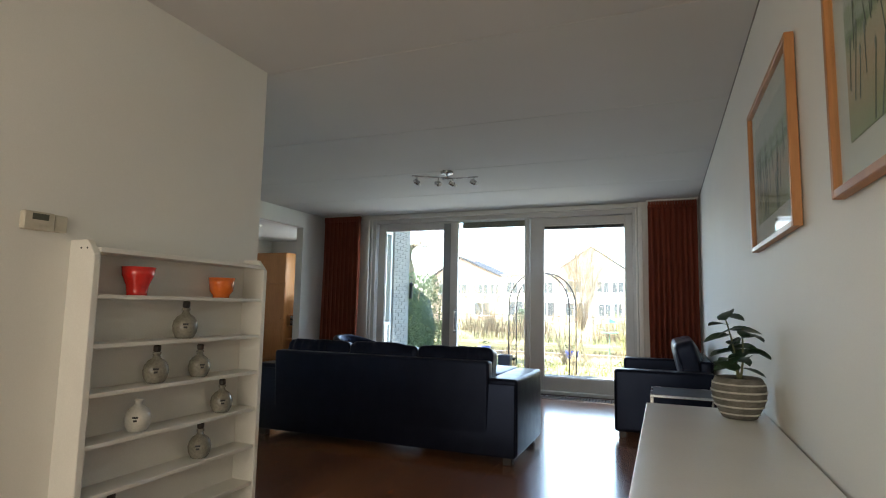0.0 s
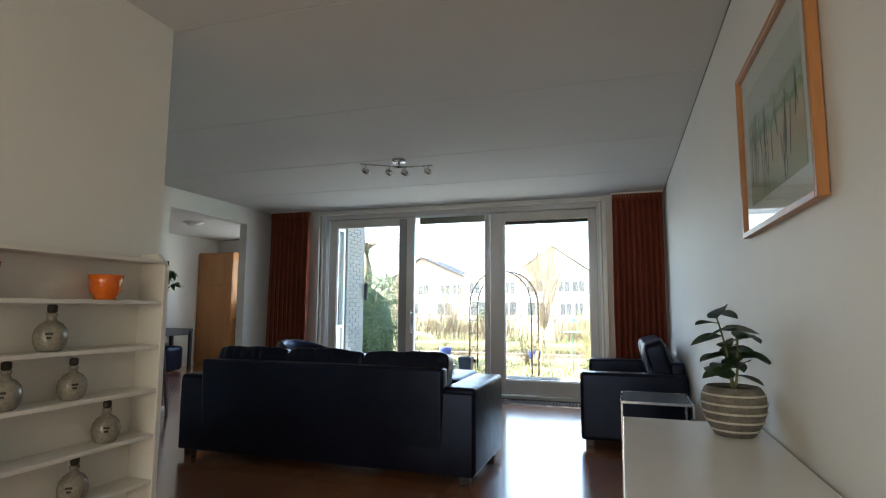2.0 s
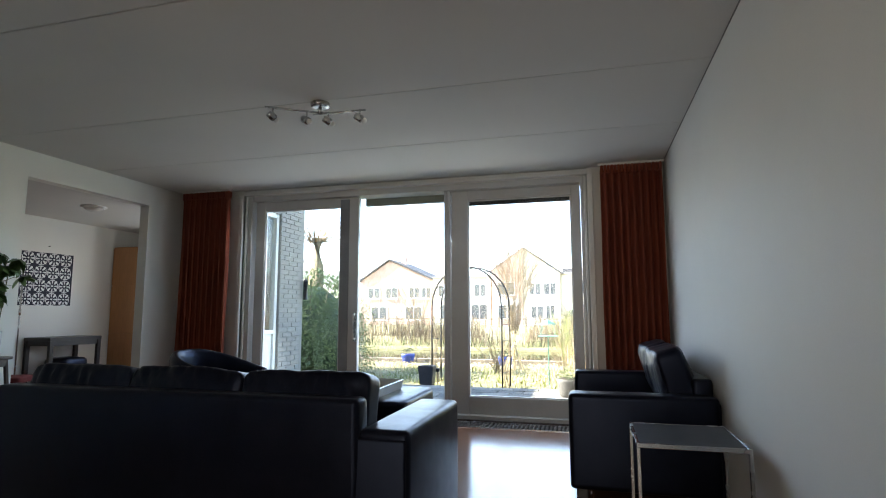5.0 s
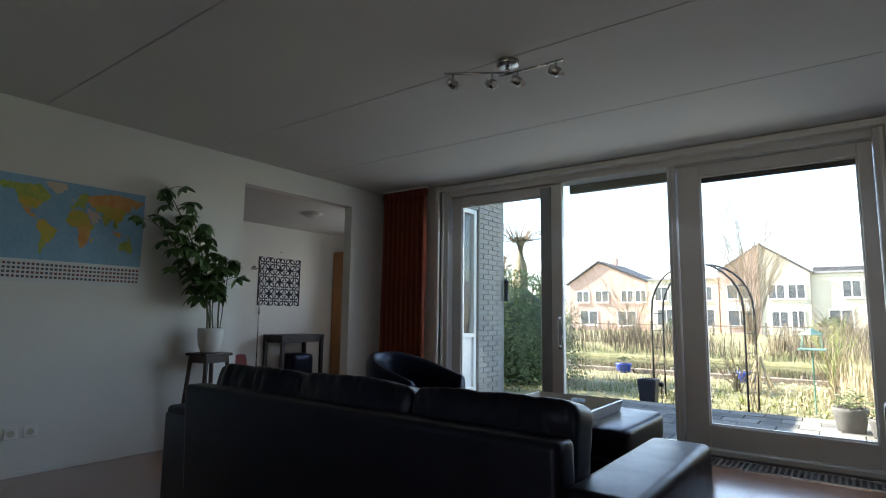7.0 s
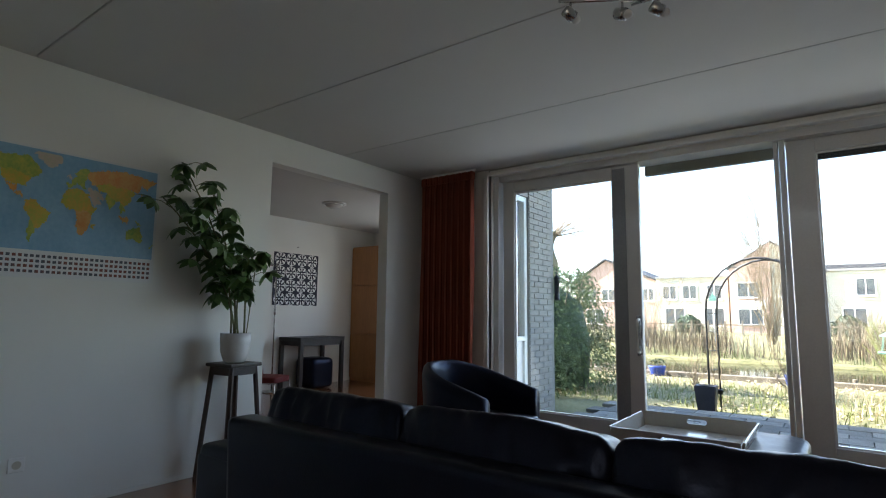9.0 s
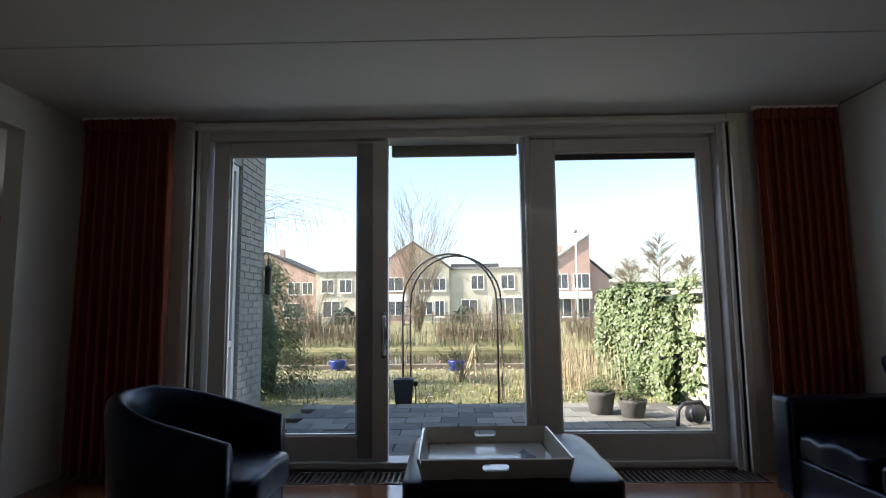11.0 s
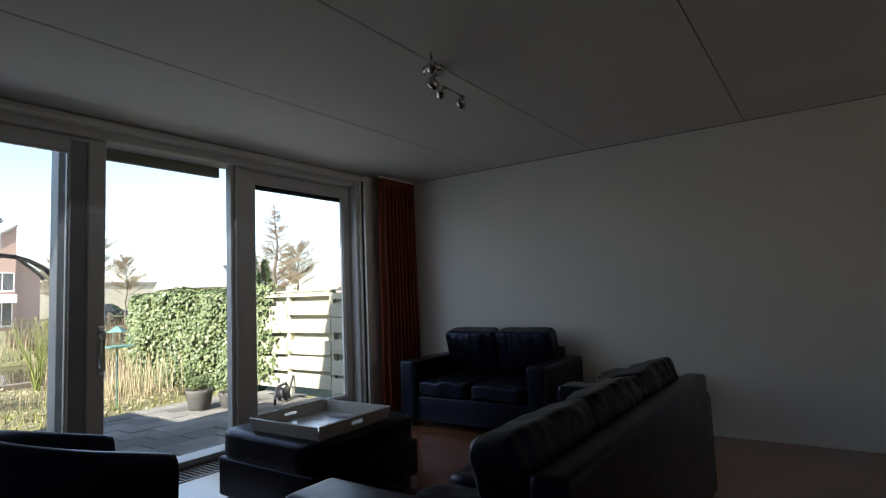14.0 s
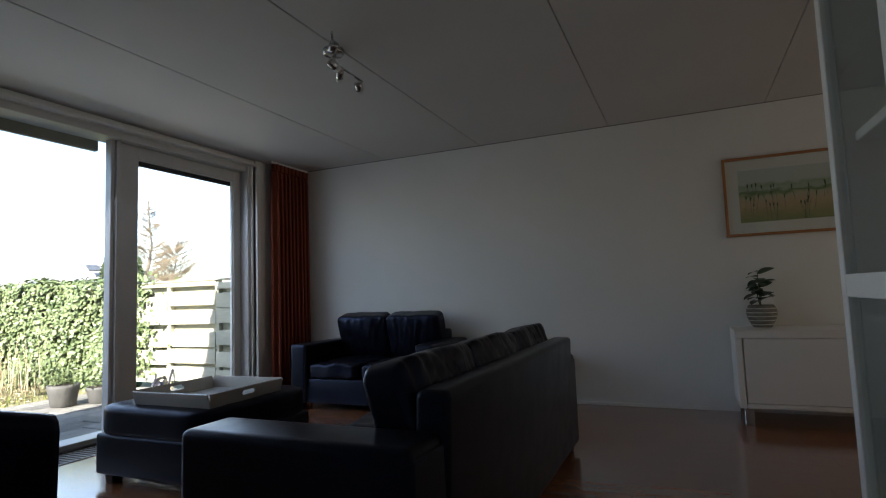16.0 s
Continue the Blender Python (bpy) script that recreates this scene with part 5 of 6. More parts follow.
BUSHGREEN = surface("bush_green", (0.05, 0.085, 0.03), (0.15, 0.20, 0.075), 0.6, scale=3, fine=30, bump=0.1)
rnd = random.Random(31)
hedge = thing("ivy_hedge", (0, 0, 0), 0, "dense ivy hedge grown over the garden fence", "hedge")
pts = []
for k in range(13500):
    y = rnd.uniform(10.45, 14.2)
    top = 1.42 + 0.10 * noise.noise(Vector((y * 1.7, 0, 0))) - (0.25 if y < 10.8 else 0)
    z = rnd.uniform(-0.1, top)
    bulge = 0.16 * noise.noise(Vector((y * 1.3, z * 1.6, 4)))
    if rnd.random() < 0.8:
        pts.append(((0.36 + bulge + rnd.uniform(-0.06, 0.06), y, z), (-1, -0.2, 0.3)))
    else:
        pts.append(((rnd.uniform(0.36, 0.9), y, top + rnd.uniform(-0.05, 0.07)), (-0.2, 0, 1)))
for k in range(900):
    pts.append(((rnd.uniform(0.42, 0.62), 10.45 - abs(rnd.gauss(0, 0.22)), rnd.uniform(0.1, 1.5) ** 1.0), (-1, -0.4, 0.2)))
mesh_part("leaves", leaves(pts, 0.064, 1, 0.95), IVY, hedge)
# Solid filler; the hedge's inner shade is put into its dark colour.
part("core", box(0.42, 0.85, 10.6, 14.1, -0.14, 1.3, bevel=0.05), IVYDARK, hedge, "solid core, dark for the shade between ivy leaves")

# reeds and dry stalks, banks and borders
sp = []
for k in range(2600):
    y = rnd.uniform(25.6, 29.5)
    sp.append((rnd.uniform(-34, 22), y, -0.42 + min(0.4, (y - 25) * 0.2)))
stuff("far_reeds", blades(sp, 2, 0.2, 0.6, 0.008, 0.8), STRAW, "dry pale reeds along the far canal bank", "reeds")
BANKGREEN = surface("bank_green", (0.07, 0.095, 0.03), (0.17, 0.19, 0.06), 0.8, scale=1.5, fine=20, bump=0.0)
BANKBROWN = surface("brown_bank_scrub", (0.08, 0.06, 0.035), (0.19, 0.145, 0.09), 0.9, scale=1.5, fine=20, bump=0.0)
sp = []
for k in range(15000):
    x, y = rnd.uniform(-34, 22), rnd.uniform(25.2, 29.0)
    if noise.noise(Vector((x * 0.35, y * 0.5, 5))) > -0.15:
        sp.append((x, y, -0.35 + min(0.3, (y - 25) * 0.15)))
stuff("bank_scrub", blades(sp, 12, 0.4, 1.25, 0.011, 0.5), BANKBROWN, "dense brown winter scrub along the far bank", "scrub")
sp = [(rnd.uniform(-34, 22), rnd.uniform(24.6, 30), -0.35) for k in range(7000)]
stuff("far_bank_grass", blades(sp, 3, 0.12, 0.34, 0.012, 0.8), BANKGREEN, "green grass tufts along the far bank", "grass")
sp = []
for k in range(3600):
    x, y = rnd.uniform(-9, 0.3), rnd.uniform(10.8, 14.0)
    if noise.noise(Vector((x * 0.9, y * 0.9, 2))) > -0.1:
        sp.append((x, y, -0.14))
stuff("garden_grass", blades(sp, 4, 0.04, 0.14, 0.006, 0.8), BLADE, "short tufts of grass in the garden", "grass")
sp = []
for k in range(2600):
    x, y = rnd.uniform(-9, 0.2), rnd.uniform(11.3, 14.2)
    if noise.noise(Vector((x * 0.7, y * 0.7, 9))) > 0.0 or x > -1.6:
        sp.append((x, y, -0.14))
stuff("dry_stalks", blades(sp, 5, 0.08, 0.26, 0.004, 0.7), STRAW, "dry pale stalks of last year's plants", "dry plants")
sp = [(rnd.uniform(-0.9, 0.25), rnd.uniform(12.0, 15.4), -0.14) for k in range(520)]
stuff("tall_dry_grass", blades(sp, 6, 0.3, 0.9, 0.0045, 0.35), STRAW, "tall dry ornamental grass before the hedge", "dry plants")
me = leaves([((rnd.uniform(-9, 0.3), rnd.uniform(10.8, 15.3), -0.12), (0, 0, 1)) for k in range(2600)], 0.06, 8, 0.7)
stuff("fallen_leaves", me, STRAW, "fallen brown leaves scattered over the garden", "leaves")


def bare_bush(name, at, h, spread, stems_, seed, label, mat=TWIG, thick=0.02, twigs=5, category="shrub"):
    """A leafless shrub: stems fanning from the base, each with side twigs."""
    t_ = thing(name, at, 0, label, category)
    r_ = random.Random(seed)
    b_ = bmesh.new()
    for s_ in range(stems_):
        a_ = r_.uniform(0, 6.28)
        out = spread * r_.uniform(0.15, 1.0)
        hh = h * r_.uniform(0.6, 1.0)
        path = []
        for i in range(6):
            u = i / 5
            path.append(Vector((out * math.cos(a_) * u ** 1.2 + r_.uniform(-0.03, 0.03) * h, out * math.sin(a_) * u ** 1.2 + r_.uniform(-0.03, 0.03) * h, hh * u)))
        path[0] = Vector((0.05 * spread * math.cos(a_), 0.05 * spread * math.sin(a_), 0))
        tube(path, thick * r_.uniform(0.6, 1.1), 4, b_, 0.2)
        for k in range(twigs):
            i = r_.randint(2, 4)
            p0 = path[i].lerp(path[i + 1], r_.random())
            d_ = Vector((math.cos(a_ + r_.uniform(-1.5, 1.5)), math.sin(a_ + r_.uniform(-1.5, 1.5)), r_.uniform(0.6, 1.8))).normalized() * hh * r_.uniform(0.12, 0.3)
            tube([p0, p0 + d_ * 0.5 + Vector((0, 0, 0.02 * h)), p0 + d_], thick * 0.35, 3, b_, 0.3)
    part("twigs", b_, mat, t_)
    return t_


bare_bush("willow_shrub", (-4.2, 30.0, -0.05), 6.6, 2.3, 80, 1, "tall bare willow shrub fanning out on the far bank", thick=0.016, twigs=16)
bare_bush("bare_shrub", (-9.0, 29.0, -0.1), 3.2, 2.4, 40, 2, "bare brown shrub on the far bank", thick=0.016, twigs=10)
bare_bush("bare_shrub", (-13.5, 29.5, -0.1), 3.4, 3.0, 44, 3, "bare brown shrub on the far bank", thick=0.016, twigs=10)
bare_bush("bare_shrub", (-18.0, 30.0, -0.1), 3.6, 3.0, 44, 4, "bare brown shrub on the far bank", thick=0.016, twigs=10)
bare_bush("bare_shrub", (-1.0, 29.0, -0.1), 1.8, 2.0, 50, 6, "low bare brown shrub on the far bank", thick=0.015, twigs=9)
bare_bush("rose_bush", (-2.3, 13.2, -0.14), 1.0, 0.7, 22, 7, "bare thorny rose bush in the garden", thick=0.009)
bare_bush("rose_bush", (-0.9, 12.6, -0.14), 1.2, 0.6, 24, 8, "bare reddish shrub in the garden border", thick=0.009)
bare_bush("rose_bush", (-3.9, 13.8, -0.14), 0.8, 0.6, 18, 9, "bare low shrub in the garden border", thick=0.008)
bare_bush("yellow_shrub", (-0.95, 14.6, -0.14), 1.3, 0.5, 26, 12, "yellow-green upright shrub by the hedge", BLADE, 0.012, 8)

# dark evergreen bush and pollard willow left of the garden
bush = thing("evergreen_bush", (-6.1, 12.0, -0.14), 0, "tall dark evergreen bush beside the extension", "bush")
pts = []
for k in range(15000):
    a_, u = rnd.uniform(0, 6.28), rnd.random()
    z = 2.1 * u
    r_ = (1.25 - 0.45 * u ** 2) * (1 + 0.25 * noise.noise(Vector((math.cos(a_) * 2, math.sin(a_) * 2, z * 2)))) * rnd.uniform(0.75, 1.05)
    pts.append(((r_ * math.cos(a_), r_ * 1.3 * math.sin(a_), z), (math.cos(a_), math.sin(a_), 0.4)))
mesh_part("leaves", leaves(pts, 0.075, 3, 0.32), BUSHGREEN, bush)
# Added core, coloured dark as the shade deep in the bush.
part("core", lathe([(0.8, 0.05), (0.85, 0.8), (0.7, 1.5), (0.3, 1.8), (0.0, 1.85)], 16), IVYDARK, bush, "solid core, dark for the bush's inner shade", True)
b_ = bmesh.new()
for k in range(14):
    a_ = k * 0.45
    tube([(0, 0, 0), (0.5 * math.cos(a_), 0.6 * math.sin(a_), 0.9), (0.8 * math.cos(a_), 1.0 * math.sin(a_), 1.9)], 0.025, 5, b_, 0.4)
part("stems", b_, BARK, bush)
WILLOWBARK = surface("willow_bark", (0.22, 0.18, 0.11), (0.42, 0.36, 0.23), 0.95, scale=8, fine=40, bump=0.7, stretch=(1, 1, 0.25), bump_dist=0.03)
wil = thing("pollard_willow", (-6.15, 12.4, -0.14), 0, "pollarded willow with drooping bare twigs", "tree")
part("trunk", tube([(0, 0, 0), (0.05, 0, 1.2), (0.0, 0.05, 2.3), (0.05, 0.0, 2.9)], 0.18, 12, None, 0.8), WILLOWBARK, wil, "", True)
b_ = bmesh.new()
for k in range(110):
    a_ = rnd.uniform(0, 6.28)
    r_, up = rnd.uniform(0.5, 2.3), rnd.uniform(0.05, 0.55)
    c, s_ = math.cos(a_), math.sin(a_)
    tube([(0.1 * c, 0.1 * s_, 2.8), (r_ * 0.45 * c, r_ * 0.45 * s_, 2.8 + up), (r_ * 0.85 * c, r_ * 0.85 * s_, 2.7 + up * 0.8), (r_ * c, r_ * s_, 2.35 + up * 0.3 - rnd.uniform(0, 0.7))], 0.006, 3, b_, 0.3)
part("crown", b_, TWIG, wil, "drooping brown twigs")

# rose arch
arch = thing("rose_arch", (-2.47, 11.30, -0.14), -16, "slender dark metal rose arch in the garden", "garden arch")
for sy in (-0.16, 0.16):
    path = [(-0.70, sy, 0), (-0.70, sy, 0.7), (-0.70, sy, 1.35)]
    path += [(-0.70 * math.cos(math.pi * i / 14), sy, 1.38 + 0.70 * math.sin(math.pi * i / 14)) for i in range(1, 14)]
    path += [(0.70, sy, 1.35), (0.70, sy, 0.7), (0.70, sy, 0)]
    part("hoop", tube(path, 0.015, 8), DARKMETAL, arch, "", True)
for k in range(5):
    for sx in (-0.70, 0.70):
        part("rung", tube([(sx, -0.16, 0.25 + k * 0.27), (sx, 0.16, 0.25 + k * 0.27)], 0.006, 6), DARKMETAL, arch)
for k in range(1, 6):
    a_ = math.pi * k / 6
    part("rung", tube([(-0.70 * math.cos(a_), -0.16, 1.38 + 0.70 * math.sin(a_)), (-0.70 * math.cos(a_), 0.16, 1.38 + 0.70 * math.sin(a_))], 0.006, 6), DARKMETAL, arch)
vb = bmesh.new()
for k in range(10):
    sx = -0.7 if k % 2 else 0.7
    tube([(sx + rnd.uniform(-0.1, 0.1), rnd.uniform(-0.15, 0.15), 0), (sx + rnd.uniform(-0.08, 0.08), rnd.uniform(-0.15, 0.15), 0.5), (sx + rnd.uniform(-0.08, 0.08), 0.1, rnd.uniform(0.8, 1.5))], 0.008, 4, vb, 0.4)
part("climber", vb, TWIG, arch, "bare climbing stems")


def planter(x, y, z, w, h, mat, label, name="planter", taper=0.75, square=True):
    t_ = thing(name, (x, y, z), rnd.uniform(-15, 15), label, "planter")
    if square:
        b_ = bmesh.new()
        bmesh.ops.create_cube(b_, size=1)
        for v in b_.verts:
            s_ = 1 if v.co.z > 0 else taper
            v.co = Vector((v.co.x * w * s_, v.co.y * w * s_, (v.co.z + 0.5) * h))
        bmesh.ops.bevel(b_, geom=b_.edges[:], offset=0.012, segments=2, affect="EDGES")
        part("tub", b_, mat, t_)
    else:
        part("tub", lathe([(w * 0.36, 0), (w * 0.40, 0.01), (w * 0.5, h * 0.75), (w * 0.53, h * 0.85), (w * 0.53, h), (w * 0.46, h), (w * 0.45, h * 0.9)], 24), mat, t_, "", True)
    part("soil", lathe([(w * 0.38, h * 0.9), (w * 0.38, h * 1.005), (w * 0.2, h * 1.02)], 16), SOIL, t_)
    return t_


planter(-3.13, 10.85, -0.14, 0.27, 0.36, DARKPOT, "dark square planter standing at the terrace edge")
for x, y, w, h in ((-0.72, 9.95, 0.32, 0.26), (-0.42, 9.72, 0.30, 0.20)):
    t_ = planter(x, y, -0.09, w, h, STONEPOT, "weathered stone planter with small grey shrub", "stone_planter", 0.8, False)
    pts = [((rnd.gauss(0, w * 0.25), rnd.gauss(0, w * 0.25), h + abs(rnd.gauss(0.06, 0.06))), (0, 0, 1)) for k in range(260)]
    mesh_part("foliage", leaves(pts, 0.05, 5, 0.4), IVY, t_, "small grey-green leaves")
for x, y in ((-4.95, 15.2), (-2.4, 14.95)):
    t_ = planter(x, y, -0.15, 0.34, 0.22, BLUEPOT, "bright blue tub at the water's edge", "blue_tub", 0.85, False)
    pts = [((rnd.gauss(0, 0.1), rnd.gauss(0, 0.1), 0.28 + abs(rnd.gauss(0.0, 0.05))), (0, 0, 1)) for k in range(120)]
    mesh_part("foliage", leaves(pts, 0.06, 6, 0.5), IVYDARK, t_)
wb = thing("timber_edging", (0, 0, 0), 0, "grey timber edging along the canal", "edging")
for k in range(5):
    part("beam", box(-12 + k * 2.4, -9.62 + k * 2.4, 15.42 + 0.05 * (k % 2), 15.60 + 0.05 * (k % 2), -0.22, -0.06, bevel=0.012), BEAM, wb)
for k in range(9):
    part("stake", tube([(-11.5 + k * 1.25, 15.66, -0.9), (-11.5 + k * 1.25, 15.66, 0.0)], 0.04, 8), BEAM, wb)

# green bird table, solar light, stick bundle, black tool on the terrace
bt = thing("bird_table", (-1.10, 11.35, -0.14), 0, "green metal bird table on a thin pole", "bird table")
part("pole", tube([(0, 0, 0), (0, 0, 0.85)], 0.011, 8), GREENMETAL, bt)
part("tray", box(-0.16, 0.16, -0.16, 0.16, 0.85, 0.87, bevel=0.004), GREENMETAL, bt)
part("roof", lathe([(0.15, 1.06), (0.02, 1.14), (0.0, 1.145)], 4), GREENMETAL, bt)
for sx in (-0.12, 0.12):
    for sy in (-0.12, 0.12):
        part("rod", tube([(sx, sy, 0.87), (sx * 0.8, sy * 0.8, 1.07)], 0.004, 5), GREENMETAL, bt)
sl = thing("garden_light", (-2.98, 10.98, -0.14), 0, "small dark solar garden light on stake", "garden light")
part("stake", tube([(0, 0, 0), (0, 0, 0.26)], 0.006, 6), DARKMETAL, sl)
part("head", lathe([(0.03, 0.24), (0.035, 0.28), (0.045, 0.285), (0.01, 0.31)], 14), DARKMETAL, sl, "", True)
sk = thing("stick_bundle", (-2.05, 13.9, -0.14), 0, "pale bundle of sticks leaning together", "sticks")
for k in range(8):
    a_ = k * 0.8
    part("stick", tube([(0.22 * math.cos(a_), 0.22 * math.sin(a_), 0), (0.03 * math.cos(a_), 0.03 * math.sin(a_), rnd.uniform(0.4, 0.6))], 0.016, 5), STRAW, sk)
hr = thing("hose_reel", (0.12, 9.35, -0.085), 30, "black garden hose reel on the terrace", "hose reel")
part("handle", tube([(-0.28, 0, 0.0), (-0.26, 0, 0.16), (-0.18, 0, 0.22), (0.1, 0, 0.22), (0.2, 0, 0.12), (0.22, 0, 0.0)], 0.02, 8), DARKPOT, hr, "", True)
part("drum", lathe([(0.10, -0.05), (0.10, -0.04), (0.07, -0.03), (0.07, 0.03), (0.10, 0.04), (0.10, 0.05)], 20), DARKPOT, hr, "", True, pose(0, 0, 0.105, 90, 0, 0))
part("lever", tube([(0.22, 0.02, 0.0), (0.34, 0.02, 0.16), (0.44, 0.02, 0.27)], 0.016, 8), DARKPOT, hr, "", True)

# ---- houses and trees across the water ----
REDBRICK = surface("red_brick_wall", (0.48, 0.31, 0.25), (0.60, 0.42, 0.34), 0.9, scale=2, fine=30, bump=0.3)
CREAM = surface("cream_cladding", (0.52, 0.47, 0.36), (0.64, 0.59, 0.47), 0.8, scale=1, fine=20, bump=0.2)
ROOFTILE = surface("dark_roof_tiles", (0.05, 0.05, 0.055), (0.10, 0.10, 0.105), 0.8, scale=2, fine=25, bump=0.3)
GREYROOF = surface("grey_roof_tiles", (0.26, 0.25, 0.25), (0.36, 0.35, 0.34), 0.8, scale=2, fine=25, bump=0.3)
WINGLASS = surface("dark_window_glass", (0.05, 0.06, 0.07), (0.12, 0.13, 0.14), 0.08, scale=1, fine=8, bump=0.0)
CARPAINT = surface("dark_blue_car_paint", (0.03, 0.035, 0.09), (0.05, 0.06, 0.13), 0.25, scale=2, fine=30, bump=0.0, coat=0.6)
RUBBER = surface("black_rubber", (0.015, 0.015, 0.015), (0.03, 0.03, 0.03), 0.8, scale=9, fine=60, bump=0.1)
HY = 48.0
FAR = (0.68, 0.75, 0.71)


def slabwall(outline, y0, y1):
    """A wall of any outline in x and z, from y0 to y1."""
    b_ = bmesh.new()
    lo = [b_.verts.new((x, y0, z)) for x, z in outline]
    hi = [b_.verts.new((x, y1, z)) for x, z in outline]
    b_.faces.new(lo)
    b_.faces.new(hi[::-1])
    n_ = len(outline)
    for i in range(n_):
        b_.faces.new((lo[i], lo[(i + 1) % n_], hi[(i + 1) % n_], hi[i]))
    bmesh.ops.recalc_face_normals(b_, faces=b_.faces[:])
    return b_


def far_window(parent, x, z, w, h, y, panes=2):
    b_ = bmesh.new()
    t_ = 0.09
    for q in ((x, x + t_, z, z + h), (x + w - t_, x + w, z, z + h), (x + t_, x + w - t_, z, z + t_), (x + t_, x + w - t_, z + h - t_, z + h)):
        box(q[0], q[1], y - 0.06, y + 0.05, q[2], q[3], bm=b_)
    for k in range(1, panes):
        xx = x + w * k / panes
        box(xx - 0.05, xx + 0.05, y - 0.05, y + 0.04, z + t_, z + h - t_, bm=b_)
    win = part("window", b_, WHITE, parent)
    part("pane", box(x + t_, x + w - t_, y - 0.03, y - 0.012, z + t_, z + h - t_), WINGLASS, win)
    part("sill", box(x - 0.05, x + w + 0.05, y - 0.14, y - 0.061, z - 0.08, z - 0.005), WHITE, win)


def roof_plane(parent, x0, z0, x1, z1, y0, y1, mat, thick=0.18):
    d_ = Vector((x1 - x0, 0, z1 - z0)).normalized()
    n_ = Vector((-d_.z, 0, d_.x)) * thick
    if n_.z < 0:
        n_ = -n_
    part("roof", slabwall([(x0, z0), (x1, z1), (x1 + n_.x, z1 + n_.z), (x0 + n_.x, z0 + n_.z)], y0, y1), mat, parent)


# gabled pair: red half and cream half
h1 = thing("house", (-0.35, HY, 0), 0, "gabled house, half red brick and half cream", "house", "row of houses across the water")
h1.scale = FAR
part("wall", slabwall([(-12.0, 0), (-8.1, 0), (-8.1, 9.2), (-12.0, 6.6)], 0, 8), REDBRICK, h1, "red brick gable wall")
part("wall", slabwall([(-8.09, 0), (-3.6, 0), (-3.6, 6.2), (-8.09, 9.2)], 0.1, 8), CREAM, h1, "cream rendered wall")
roof_plane(h1, -12.2, 6.5, -8.1, 9.22, -0.06, 8.2, ROOFTILE, 0.08)
roof_plane(h1, -8.1, 9.25, -3.2, 6.0, -0.2, 8.2, ROOFTILE)
for x, z, w, hh in ((-11.3, 3.6, 2.2, 1.6), (-7.4, 3.6, 1.6, 1.5), (-5.6, 3.6, 1.6, 1.5), (-11.3, 0.8, 2.4, 1.7), (-7.2, 0.8, 1.6, 1.6), (-5.4, 0.6, 1.2, 1.9)):
    far_window(h1, x, z, w, hh, -0.01 if x < -8.1 else 0.09)
part("parapet", box(-11.6, -8.6, -0.08, 0.0, 2.5, 3.3), WHITE, h1, "white panel below the window")

# flat-roofed cream houses
h2 = thing("house", (-0.35, HY, 0), 0, "flat-roofed cream clad house with wide windows", "house", "row of houses across the water")
h2.scale = FAR
part("wall", box(-3.58, 8.0, 0.5, 9, 0, 6.1), CREAM, h2)
for k in range(24):
    part("cladding_board", box(-3.58, 8.0, 0.44, 0.499, 0.05 + k * 0.25, 0.28 + k * 0.25), CREAM, h2)
part("roof_edge", box(-3.7, 8.1, 0.3, 9.1, 6.1, 6.3), GREYROOF, h2)
part("roof_unit", box(-3.4, 2.6, 2.5, 7, 6.3, 6.9), ROOFTILE, h2)
for x, z, w, hh in ((-1.0, 3.7, 1.6, 1.7), (2.6, 3.7, 1.7, 1.7), (5.4, 3.7, 1.6, 1.6), (-2.2, 0.8, 2.0, 1.8), (2.0, 0.8, 3.2, 2.0), (6.0, 0.8, 1.6, 1.8)):
    far_window(h2, x, z, w, hh, 0.43, 3 if w > 3 else 2)
part("canopy_post", box(1.2, 1.5, 0.1, 0.43, 0, 2.8), WHITE, h2)

# red house with the steep single slope
h3 = thing("house", (-0.35, HY, 0), 0, "red brick house with steep single-slope roof", "house", "row of houses across the water")
h3.scale = FAR
part("wall", slabwall([(8.05, 0), (12.9, 0), (12.9, 9.6), (8.05, 6.3)], -1.5, 7), REDBRICK, h3)
roof_plane(h3, 7.8, 6.15, 13.0, 9.65, -1.7, 7.2, GREYROOF)
part("wall", slabwall([(12.91, 0), (15.3, 0), (15.3, 4.9), (12.91, 6.9)], -0.5, 7), REDBRICK, h3)
roof_plane(h3, 12.95, 7.0, 15.7, 4.7, -0.7, 7.2, ROOFTILE)
for x, z, w, hh in ((8.7, 3.6, 1.6, 1.7), (10.9, 3.6, 1.9, 1.7), (8.6, 0.5, 2.0, 2.1), (11.0, 0.4, 1.7, 2.2)):
    far_window(h3, x, z, w, hh, -1.51)
part("balcony", box(8.3, 12.8, -2.3, -1.56, 2.5, 3.3), WHITE, h3, "white balcony front")
part("chimney", box(10.0, 10.5, 2, 2.6, 7.6, 8.9), REDBRICK, h3)

